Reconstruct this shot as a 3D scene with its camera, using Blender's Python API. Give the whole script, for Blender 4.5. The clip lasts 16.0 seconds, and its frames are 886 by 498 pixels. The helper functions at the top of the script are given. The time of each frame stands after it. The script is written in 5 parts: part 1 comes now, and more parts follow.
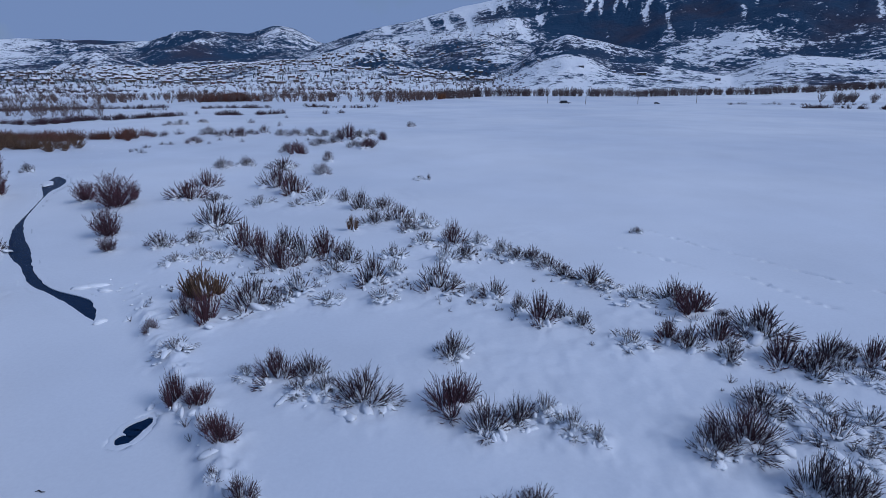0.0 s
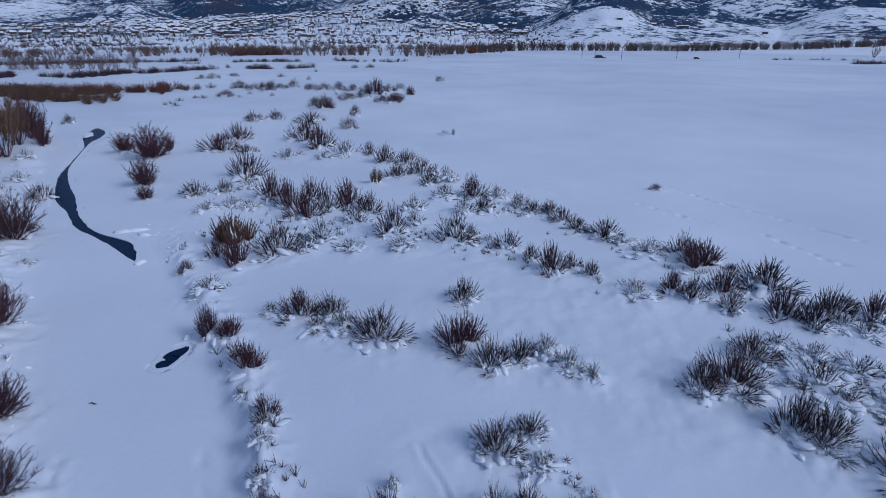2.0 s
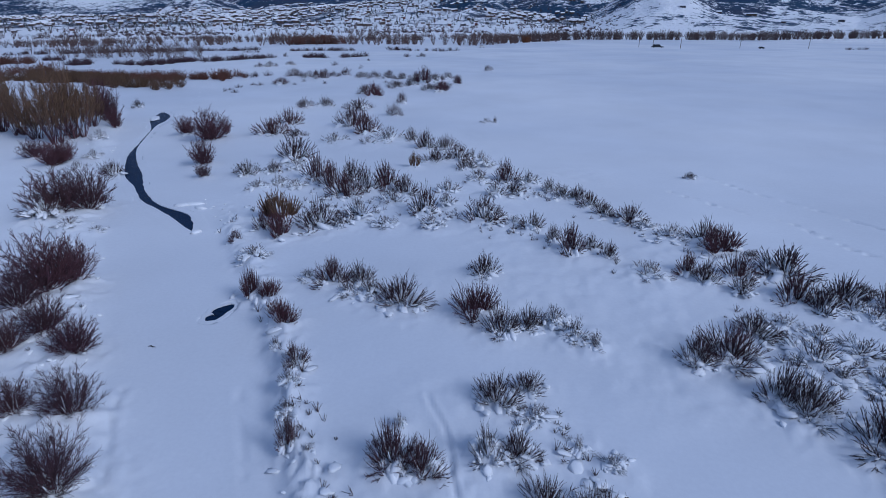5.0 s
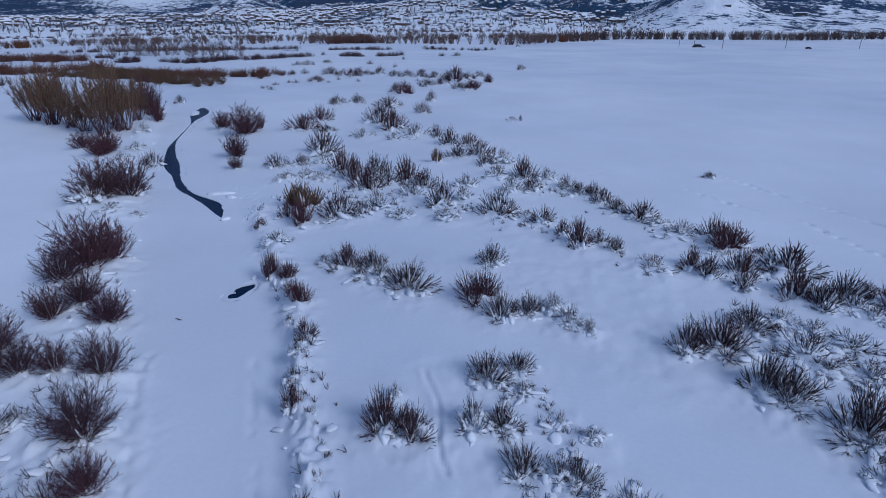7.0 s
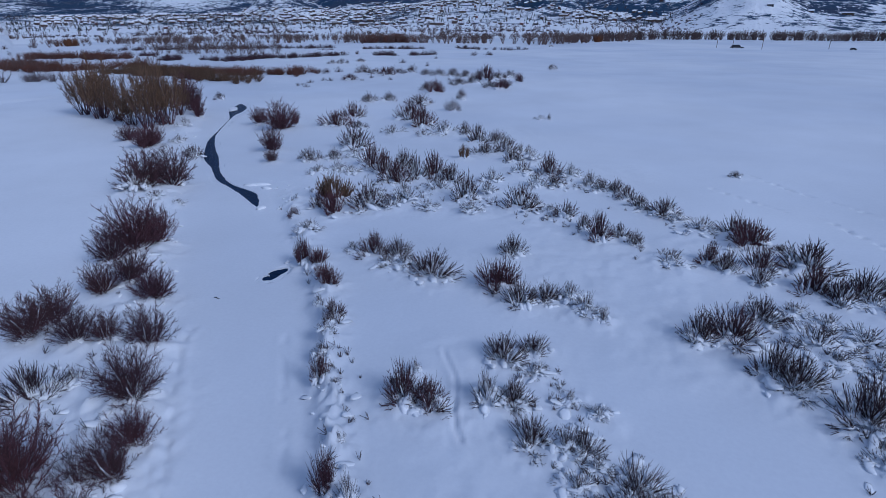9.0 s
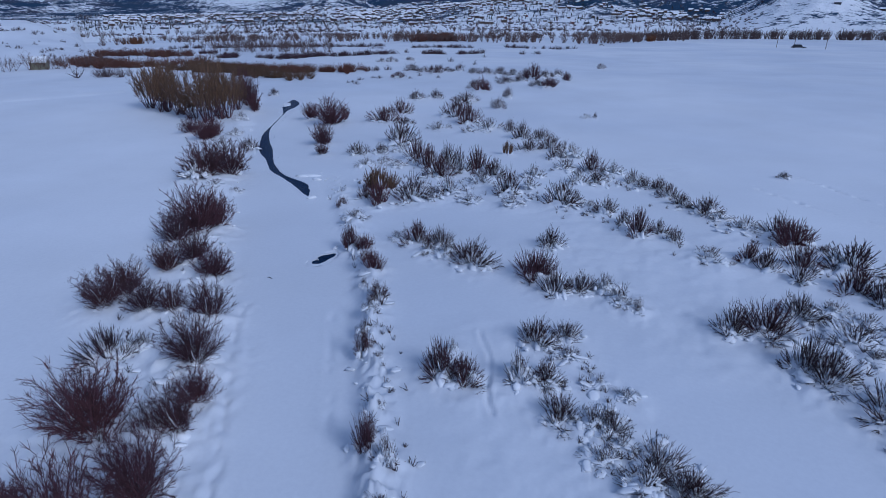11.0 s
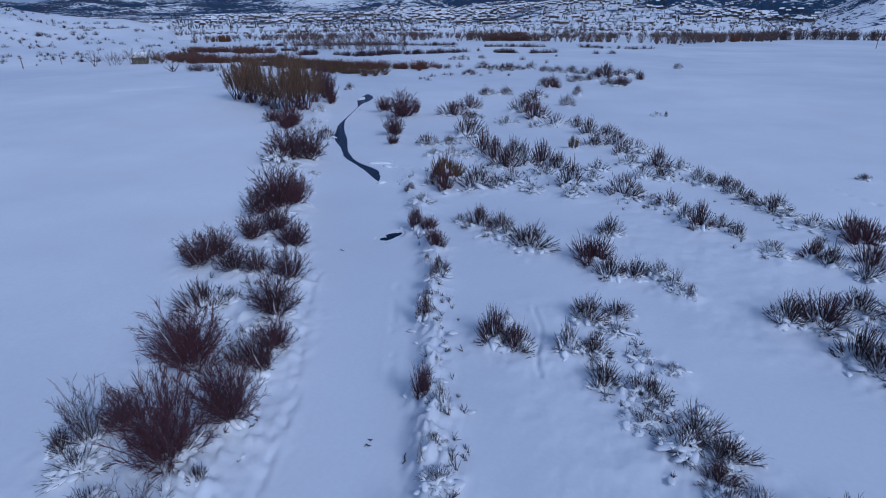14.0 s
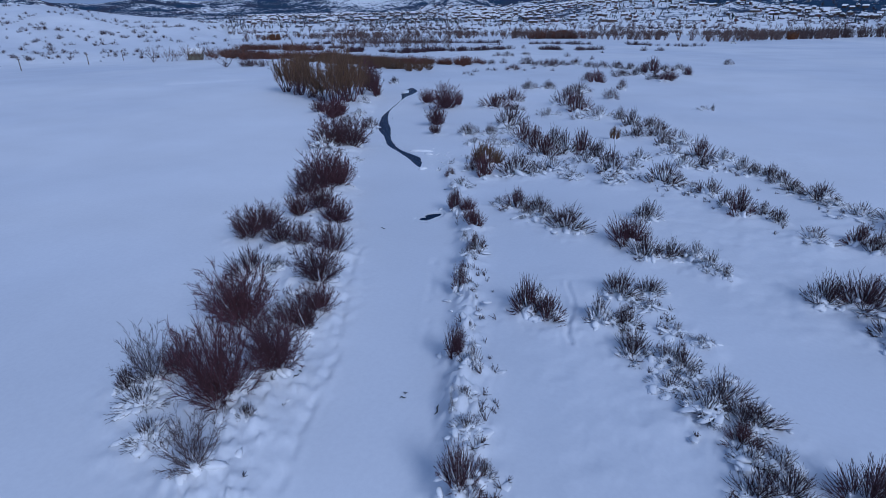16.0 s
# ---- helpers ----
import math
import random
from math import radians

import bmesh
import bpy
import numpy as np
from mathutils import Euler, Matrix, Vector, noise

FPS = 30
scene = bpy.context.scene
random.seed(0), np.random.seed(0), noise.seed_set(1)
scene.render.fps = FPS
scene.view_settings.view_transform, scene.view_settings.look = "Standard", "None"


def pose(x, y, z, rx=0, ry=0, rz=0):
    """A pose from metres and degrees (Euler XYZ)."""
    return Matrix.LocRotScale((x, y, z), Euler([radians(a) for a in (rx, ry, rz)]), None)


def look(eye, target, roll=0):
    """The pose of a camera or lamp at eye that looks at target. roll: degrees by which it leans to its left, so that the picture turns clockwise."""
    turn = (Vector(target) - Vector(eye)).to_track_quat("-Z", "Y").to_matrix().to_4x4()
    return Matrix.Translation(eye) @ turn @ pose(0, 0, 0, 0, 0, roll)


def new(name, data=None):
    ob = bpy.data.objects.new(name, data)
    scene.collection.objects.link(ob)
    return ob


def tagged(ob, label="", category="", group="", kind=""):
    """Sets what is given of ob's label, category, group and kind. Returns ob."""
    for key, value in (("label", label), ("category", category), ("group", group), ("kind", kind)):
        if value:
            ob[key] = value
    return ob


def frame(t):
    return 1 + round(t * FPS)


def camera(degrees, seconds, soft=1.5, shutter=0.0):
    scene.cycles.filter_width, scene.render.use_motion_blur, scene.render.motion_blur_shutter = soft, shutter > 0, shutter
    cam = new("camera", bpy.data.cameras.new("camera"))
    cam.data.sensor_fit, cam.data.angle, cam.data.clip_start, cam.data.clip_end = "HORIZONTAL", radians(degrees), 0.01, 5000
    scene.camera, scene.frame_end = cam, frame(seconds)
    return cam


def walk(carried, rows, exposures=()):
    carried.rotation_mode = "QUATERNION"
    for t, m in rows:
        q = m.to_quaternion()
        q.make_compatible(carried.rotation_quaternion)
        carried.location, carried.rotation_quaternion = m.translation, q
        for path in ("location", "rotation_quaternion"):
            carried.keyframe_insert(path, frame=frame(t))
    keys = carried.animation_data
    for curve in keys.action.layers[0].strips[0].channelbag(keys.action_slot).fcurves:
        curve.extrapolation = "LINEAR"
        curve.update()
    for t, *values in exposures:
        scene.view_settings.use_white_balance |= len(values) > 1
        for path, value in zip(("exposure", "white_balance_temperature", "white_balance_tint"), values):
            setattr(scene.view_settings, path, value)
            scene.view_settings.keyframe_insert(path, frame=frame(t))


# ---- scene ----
cam = camera(77.07, 16.0, soft=0.65)
SCALE = 1.6          # the plan below is drawn smaller than the place
PATH = [  # seconds, x, y, z, yaw, pitch, roll
    (0, 0.000, -0.000, 13.999, 0.260, -17.865, 0.138),
    (0.5, 0.185, -0.375, 13.984, 1.014, -18.584, 0.090),
    (1, 0.416, -0.720, 13.977, 1.839, -19.297, -0.036),
    (1.5, 0.633, -1.113, 13.965, 2.654, -20.282, -0.023),
    (2, 0.843, -1.479, 14.028, 3.413, -22.174, 0.140),
    (2.5, 1.058, -1.872, 14.066, 4.167, -23.085, 0.205),
    (3, 1.288, -2.243, 14.079, 4.982, -23.106, 0.179),
    (3.5, 1.531, -2.601, 14.105, 5.856, -23.149, 0.180),
    (4, 1.800, -2.936, 14.097, 6.801, -23.148, 0.096),
    (6.5, 3.670, -4.593, 14.120, 11.826, -23.202, -0.232),
    (7, 4.105, -4.915, 14.126, 12.622, -23.199, -0.176),
    (7.5, 4.406, -5.240, 14.101, 13.271, -23.193, -0.112),
    (8, 4.544, -5.593, 14.079, 14.030, -23.218, -0.111),
    (8.5, 4.652, -5.934, 14.073, 14.866, -23.199, -0.171),
    (9, 4.779, -6.268, 14.115, 15.858, -23.221, -0.162),
    (11.5, 5.486, -7.929, 14.104, 21.858, -23.267, -0.284),
    (12, 5.649, -8.255, 14.056, 23.069, -23.235, -0.272),
    (12.5, 5.797, -8.571, 14.013, 24.245, -23.256, -0.301),
    (13, 5.957, -8.893, 13.956, 25.379, -23.269, -0.291),
    (13.5, 6.115, -9.199, 13.881, 26.522, -23.280, -0.311),
    (14, 6.306, -9.531, 13.766, 27.671, -23.262, -0.335),
    (14.5, 6.506, -9.845, 13.602, 28.738, -23.281, -0.406),
    (15, 6.711, -10.114, 13.381, 29.872, -23.283, -0.516),
    (15.5, 6.912, -10.417, 13.174, 30.984, -23.264, -0.575),
    (16, 7.127, -10.705, 12.996, 32.136, -23.280, -0.648),
]
EXPOSURE, KELVIN, TINT = -0.68, 5060.0, 12.0
SKY_STRENGTH, SUN_STRENGTH = 0.070, 2.35
walk(cam, [(t, pose(SCALE * x, SCALE * y, SCALE * z, 90 + pitch, 0, yaw) @ pose(0, 0, 0, 0, 0, roll)) for t, x, y, z, yaw, pitch, roll in PATH],
     exposures=[(0.0, EXPOSURE + 0.04, KELVIN + 130, TINT), (8.0, EXPOSURE, KELVIN, TINT), (16.0, EXPOSURE - 0.05, KELVIN - 130, TINT)])

# ---- sky and sun ----
SUN_AZ, SUN_EL = 118.0, 36.0     # degrees clockwise from +y, degrees up
world = bpy.data.worlds.new("sky")
scene.world = world
world.use_nodes = True
wn, wl = world.node_tree.nodes, world.node_tree.links
wn.clear()
w_out, w_bg = wn.new("ShaderNodeOutputWorld"), wn.new("ShaderNodeBackground")
w_sky = wn.new("ShaderNodeTexSky")
w_sky.sky_type, w_sky.sun_disc = "NISHITA", False
w_sky.sun_elevation, w_sky.sun_rotation = radians(SUN_EL), radians(SUN_AZ)
w_noise, w_ramp, w_mix = wn.new("ShaderNodeTexNoise"), wn.new("ShaderNodeValToRGB"), wn.new("ShaderNodeMixRGB")
w_noise.inputs["Scale"].default_value, w_noise.inputs["Detail"].default_value = 3.2, 5.0
w_ramp.color_ramp.elements[0].position, w_ramp.color_ramp.elements[1].position = 0.30, 0.47
w_mix.inputs[2].default_value = (4.35, 5.45, 7.95, 1)     # the underside of a thin winter overcast
wl.new(w_noise.outputs["Fac"], w_ramp.inputs[0])
wl.new(w_ramp.outputs[0], w_mix.inputs[0])
wl.new(w_sky.outputs[0], w_mix.inputs[1])
wl.new(w_mix.outputs[0], w_bg.inputs[0])
w_bg.inputs[1].default_value = SKY_STRENGTH
wl.new(w_bg.outputs[0], w_out.inputs[0])
sun = new("sun", bpy.data.lights.new("sun", "SUN"))
sun.data.energy, sun.data.angle, sun.data.color = SUN_STRENGTH, radians(20), (1.0, 0.95, 0.90)
sun.matrix_basis = look((200 * math.sin(radians(SUN_AZ)), 200 * math.cos(radians(SUN_AZ)), 200 * math.tan(radians(SUN_EL))), (0, 0, 0))


# ---- materials ----
def material(name, rough=0.8, metal=0.0):
    m = bpy.data.materials.new(name)
    m.use_nodes = True
    n = m.node_tree.nodes
    b = n["Principled BSDF"]
    b.inputs["Roughness"].default_value, b.inputs["Metallic"].default_value = rough, metal
    return m, n, m.node_tree.links, b


def noise_node(n, l, scale, detail=4.0, vector=None, rough=0.55):
    t = n.new("ShaderNodeTexNoise")
    t.inputs["Scale"].default_value, t.inputs["Detail"].default_value, t.inputs["Roughness"].default_value = scale, detail, rough
    if vector is not None:
        l.new(vector, t.inputs["Vector"])
    return t


def ramp_node(n, l, fac, *stops):
    r = n.new("ShaderNodeValToRGB")
    e = r.color_ramp.elements
    while len(e) < len(stops):
        e.new(0.5)
    for i, (p, c) in enumerate(stops):
        e[i].position, e[i].color = p, (*c, 1)
    l.new(fac, r.inputs[0])
    return r


def mix_node(n, l, fac, a, b):
    m = n.new("ShaderNodeMixRGB")
    for socket, v in zip(m.inputs, (fac, a, b)):
        if isinstance(v, (int, float)):
            socket.default_value = v
        elif isinstance(v, tuple):
            socket.default_value = (*v, 1)
        else:
            l.new(v, socket)
    return m


def bump_node(n, l, height, strength, distance, b):
    u = n.new("ShaderNodeBump")
    u.inputs["Strength"].default_value, u.inputs["Distance"].default_value = strength, distance
    l.new(height, u.inputs["Height"])
    l.new(u.outputs[0], b.inputs["Normal"])
    return u


def position(n):
    """The place in the plan's metres."""
    v = n.new("ShaderNodeVectorMath")
    v.operation = "SCALE"
    v.inputs["Scale"].default_value = 1 / SCALE
    n.id_data.links.new(n.new("ShaderNodeNewGeometry").outputs["Position"], v.inputs[0])
    return v.outputs["Vector"]


def snow_material(name, tone=(0.80, 0.82, 0.86), bump=0.16):
    m, n, l, b = material(name, 0.62)
    p = position(n)
    big, fine = noise_node(n, l, 0.09, 4, p), noise_node(n, l, 5.0, 6, p, 0.65)
    wide = ramp_node(n, l, big.outputs["Fac"], (0.3, tuple(0.90 * c for c in tone)), (0.7, tone))
    grain = ramp_node(n, l, fine.outputs["Fac"], (0.3, (0.94, 0.94, 0.95)), (0.7, (1, 1, 1)))
    mul = mix_node(n, l, 1.0, wide.outputs[0], grain.outputs[0])
    mul.blend_type = "MULTIPLY"
    # broad cool and warm tones paint cloud shade and sun patches into the snow
    cloud_patch = noise_node(n, l, 0.016, 3, p)
    cloud_tone = ramp_node(n, l, cloud_patch.outputs["Fac"], (0.38, (0.90, 0.915, 0.94)), (0.60, (1.07, 1.06, 1.04)))
    mul2 = mix_node(n, l, 1.0, mul.outputs[0], cloud_tone.outputs[0])
    mul2.blend_type = "MULTIPLY"
    l.new(mul2.outputs[0], b.inputs["Base Color"])
    b.inputs["Specular IOR Level"].default_value = 0.3
    b.inputs["Sheen Weight"].default_value, b.inputs["Sheen Roughness"].default_value = 0.15, 0.4
    bump_node(n, l, fine.outputs["Fac"], bump, 0.05, b)
    return m


def bark_material(name, dark, light, scale=30.0):
    m, n, l, b = material(name, 0.85)
    g = n.new("ShaderNodeNewGeometry")
    isl = ramp_node(n, l, g.outputs["Random Per Island"], (0.0, dark), (0.75, light), (1.0, tuple(min(1, 1.5 * c) for c in light)))
    fine = noise_node(n, l, scale, 3, g.outputs["Position"])
    worn = ramp_node(n, l, fine.outputs["Fac"], (0.3, (0.75, 0.75, 0.75)), (0.7, (1.1, 1.1, 1.1)))
    mul = mix_node(n, l, 1.0, isl.outputs[0], worn.outputs[0])
    mul.blend_type = "MULTIPLY"
    ob = n.new("ShaderNodeObjectInfo")
    tint = ramp_node(n, l, ob.outputs["Random"], (0.0, (0.8, 0.8, 0.85)), (1.0, (1.15, 1.08, 1.0)))
    mul2 = mix_node(n, l, 1.0, mul.outputs[0], tint.outputs[0])
    mul2.blend_type = "MULTIPLY"
    l.new(mul2.outputs[0], b.inputs["Base Color"])
    bump_node(n, l, fine.outputs["Fac"], 0.4, 0.01, b)
    return m


def plain_material(name, colour, rough=0.7, metal=0.0, vary=0.12, scale=3.0):
    m, n, l, b = material(name, rough, metal)
    f = noise_node(n, l, scale, 5, position(n))
    r = ramp_node(n, l, f.outputs["Fac"], (0.3, tuple(c * (1 - vary) for c in colour)), (0.7, tuple(min(1, c * (1 + vary)) for c in colour)))
    ob = n.new("ShaderNodeObjectInfo")
    tint = ramp_node(n, l, ob.outputs["Random"], (0.0, (0.85, 0.85, 0.87)), (1.0, (1.1, 1.06, 1.02)))
    mul = mix_node(n, l, 1.0, r.outputs[0], tint.outputs[0])
    mul.blend_type = "MULTIPLY"
    l.new(mul.outputs[0], b.inputs["Base Color"])
    bump_node(n, l, f.outputs["Fac"], 0.3, 0.02, b)
    return m


def mountain_material():
    """Snow slopes with scrub oak and conifer stands tinted haze blue, broken at several scales."""
    m, n, l, b = material("hazy_wooded_snow_slope", 0.85)
    p = position(n)
    wooded = n.new("ShaderNodeAttribute")
    wooded.attribute_name = "wooded"
    stands = noise_node(n, l, 0.006, 5, p, 0.6)
    clumps = noise_node(n, l, 0.022, 6, p, 0.7)
    single = noise_node(n, l, 0.09, 4, p, 0.75)

    def add(a, fa, c):
        s = n.new("ShaderNodeMath")
        s.operation = "MULTIPLY_ADD"
        l.new(a, s.inputs[0])
        s.inputs[1].default_value = fa
        l.new(c, s.inputs[2])
        return s.outputs[0]

    cover = add(clumps.outputs["Fac"], 2.8, wooded.outputs["Fac"])
    cover = add(single.outputs["Fac"], 3.4, cover)
    mask = ramp_node(n, l, cover, (1.0, (0, 0, 0)), (1.0, (1, 1, 1)))
    shift = n.new("ShaderNodeMapRange")
    shift.inputs["From Min"].default_value, shift.inputs["From Max"].default_value = 3.42, 3.72
    l.new(cover, shift.inputs["Value"])
    l.new(shift.outputs[0], mask.inputs[0])
    mask.color_ramp.elements[0].position = 0.0
    # far snow is lighter than the meadow's, painting in sun on the distance
    snow = ramp_node(n, l, clumps.outputs["Fac"], (0.3, (0.86, 0.875, 0.91)), (0.7, (0.92, 0.93, 0.945)))
    # distance haze is painted into the woods as a bluer base colour
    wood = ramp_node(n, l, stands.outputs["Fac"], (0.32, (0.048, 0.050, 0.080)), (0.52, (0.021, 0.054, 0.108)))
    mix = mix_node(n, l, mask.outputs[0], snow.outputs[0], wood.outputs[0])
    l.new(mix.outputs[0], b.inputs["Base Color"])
    b.inputs["Specular IOR Level"].default_value = 0.15
    bump_node(n, l, cover, 0.6, 5.0, b)
    return m


SNOW = snow_material("wind_packed_snow")
CLUMP = snow_material("clinging_snow", (0.93, 0.94, 0.96), 0.6)
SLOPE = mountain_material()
water_m, wn_, wl_, wb_ = material("open_water", 0.22)
ripple = noise_node(wn_, wl_, 7.0, 3, position(wn_))
deep = ramp_node(wn_, wl_, ripple.outputs["Fac"], (0.3, (0.004, 0.016, 0.046)), (0.7, (0.008, 0.024, 0.064)))
wl_.new(deep.outputs[0], wb_.inputs["Base Color"])
bump_node(wn_, wl_, ripple.outputs["Fac"], 0.7, 0.06, wb_)
wb_.inputs["IOR"].default_value, wb_.inputs["Specular IOR Level"].default_value = 1.33, 0.04
BARK = {
    "dark": bark_material("dark_willow_bark", (0.018, 0.010, 0.014), (0.066, 0.037, 0.046)),
    "brown": bark_material("brown_willow_bark", (0.032, 0.015, 0.021), (0.103, 0.051, 0.062)),
    "red": bark_material("red_willow_bark", (0.040, 0.016, 0.023), (0.115, 0.049, 0.062)),
    "snowy": bark_material("frosted_twig_bark", (0.026, 0.019, 0.024), (0.084, 0.061, 0.068)),
    "olive": bark_material("olive_willow_bark", (0.067, 0.038, 0.023), (0.180, 0.108, 0.064)),
    "grey": bark_material("grey_alder_bark", (0.036, 0.025, 0.031), (0.113, 0.083, 0.090)),
    "tree": bark_material("cottonwood_bark", (0.070, 0.042, 0.027), (0.185, 0.114, 0.068)),
    "far": bark_material("far_cottonwood_bark", (0.050, 0.033, 0.033), (0.144, 0.098, 0.088)),
    "orange": bark_material("orange_willow_bark", (0.075, 0.030, 0.012), (0.188, 0.075, 0.027)),
    "sallow": bark_material("sallow_bark", (0.062, 0.034, 0.018), (0.170, 0.098, 0.052)),
    "rust": bark_material("rust_willow_bark", (0.057, 0.023, 0.017), (0.144, 0.060, 0.042)),
}
CONIFER = bark_material("conifer_needles", (0.010, 0.018, 0.016), (0.028, 0.042, 0.034))
POLE = plain_material("weathered_pole_wood", (0.16, 0.12, 0.09), 0.85)
CRACK_DARK = plain_material("dark_crack_fill", (0.030, 0.026, 0.026), 0.6)


# ---- numeric noise ----
def lattice(ix, iy, seed):
    h = (ix.astype(np.int64) * 374761393 + iy.astype(np.int64) * 668265263 + seed * 1442695041) & 0x7FFFFFFF
    h = ((h ^ (h >> 13)) * 1274126177) & 0x7FFFFFFF
    return ((h ^ (h >> 16)) & 0xFFFF) / 65535.0


def value_noise(x, y, seed=0):
    ix, iy = np.floor(x), np.floor(y)
    fx, fy = x - ix, y - iy
    fx, fy = fx * fx * (3 - 2 * fx), fy * fy * (3 - 2 * fy)
    a, b = lattice(ix, iy, seed), lattice(ix + 1, iy, seed)
    c, d = lattice(ix, iy + 1, seed), lattice(ix + 1, iy + 1, seed)
    return (a + (b - a) * fx) * (1 - fy) + (c + (d - c) * fx) * fy


def fbm(x, y, octaves=4, seed=0, gain=0.5):
    total, amp, norm = 0.0, 1.0, 0.0
    for o in range(octaves):
        total = total + amp * value_noise(x * 2.0**o + 17.3 * o, y * 2.0**o - 9.1 * o, seed + o)
        norm, amp = norm + amp, amp * gain
    return total / norm


def ridged(x, y, octaves=4, seed=0):
    total, amp, norm = 0.0, 1.0, 0.0
    for o in range(octaves):
        total = total + amp * (1 - np.abs(2 * value_noise(x * 2.0**o + 5.7 * o, y * 2.0**o, seed + o) - 1))
        norm, amp = norm + amp, amp * 0.5
    return total / norm


def step(a, b, x):
    s = np.clip((x - a) / (b - a), 0, 1)
    return s * s * (3 - 2 * s)


# ---- the lie of the land ----
LAND = 0.35          # the meadows stand this much over the river ice
# the channel runs along (-0.6, 0.8); its banks as offsets across that line
BANK_V = [-60, 0, 6, 11, 19, 26, 38, 55, 72, 86, 100]
BANK_LEFT = [-4.0, -4.1, -4.8, -3.9, -3.7, -3.8, -4.0, -3.9, -3.4, -2.6, -1.6]
BANK_RIGHT = [-6.0, -0.1, 0.6, 1.4, 2.7, 2.9, 3.0, 2.4, 3.2, 3.9, 5.0]
# open leads in the ice: x, y, half width
LEAD = [(-20.5, 29.5, 0.05), (-21.4, 30.6, 0.34), (-22.1, 31.3, 0.46), (-23.3, 32.4, 0.54), (-25.9, 33.9, 0.28), (-27.9, 35.3, 0.36), (-29.8, 37.2, 0.33), (-31.4, 39.1, 0.36),
        (-33.4, 41.3, 0.66), (-35.1, 43.4, 0.70), (-36.4, 45.0, 0.56), (-39.2, 48.9, 0.40), (-41.2, 52.3, 0.16), (-43.4, 56.8, 0.10), (-45.9, 61.9, 0.09), (-47.6, 65.0, 0.38),
        (-49.3, 68.5, 1.10), (-51.1, 72.0, 1.05), (-53.0, 75.0, 0.20)]
HOLE = [(-12.85, 18.25, 0.05), (-12.75, 18.55, 0.38), (-12.55, 18.9, 0.30), (-12.65, 19.3, 0.46), (-12.45, 19.75, 0.34), (-12.40, 20.1, 0.10)]
FLOE = (-50.9, 69.9)
FOX_TRAIL = [(-0.9, 13.7), (-0.6, 13.1), (0.05, 12.0), (0.4, 11.0), (0.65, 9.6), (0.9, 8.9), (1.25, 8.4)]
MEADOW_TRAILS = [[(17.8, 48.3), (20.9, 43.3), (23.8, 40.0), (27.0, 35.5), (34.0, 27.0)], [(14.0, 42.8), (17.3, 39.0), (21.3, 35.9), (22.7, 32.1), (24.7, 29.8), (28.0, 25.0)]]
WIND_RIDGE = [(-97.0, 56.0), (-92.5, 63.0), (-88.0, 71.0)]
# footprints along the river ice
ICE_TRAILS = [[(-13.4, 13.0), (-12.7, 11.4), (-11.8, 9.9), (-10.9, 8.6), (-9.9, 7.2), (-8.6, 5.5), (-7.8, 4.4), (-6.6, 2.8), (-5.9, 1.1), (-5.2, -0.2), (-4.5, -1.4), (-3.8, -2.6), (-2.6, -4.6)],
              [(-8.6, 13.4), (-7.7, 11.8), (-6.5, 9.7), (-5.2, 7.5), (-4.3, 5.8)]]
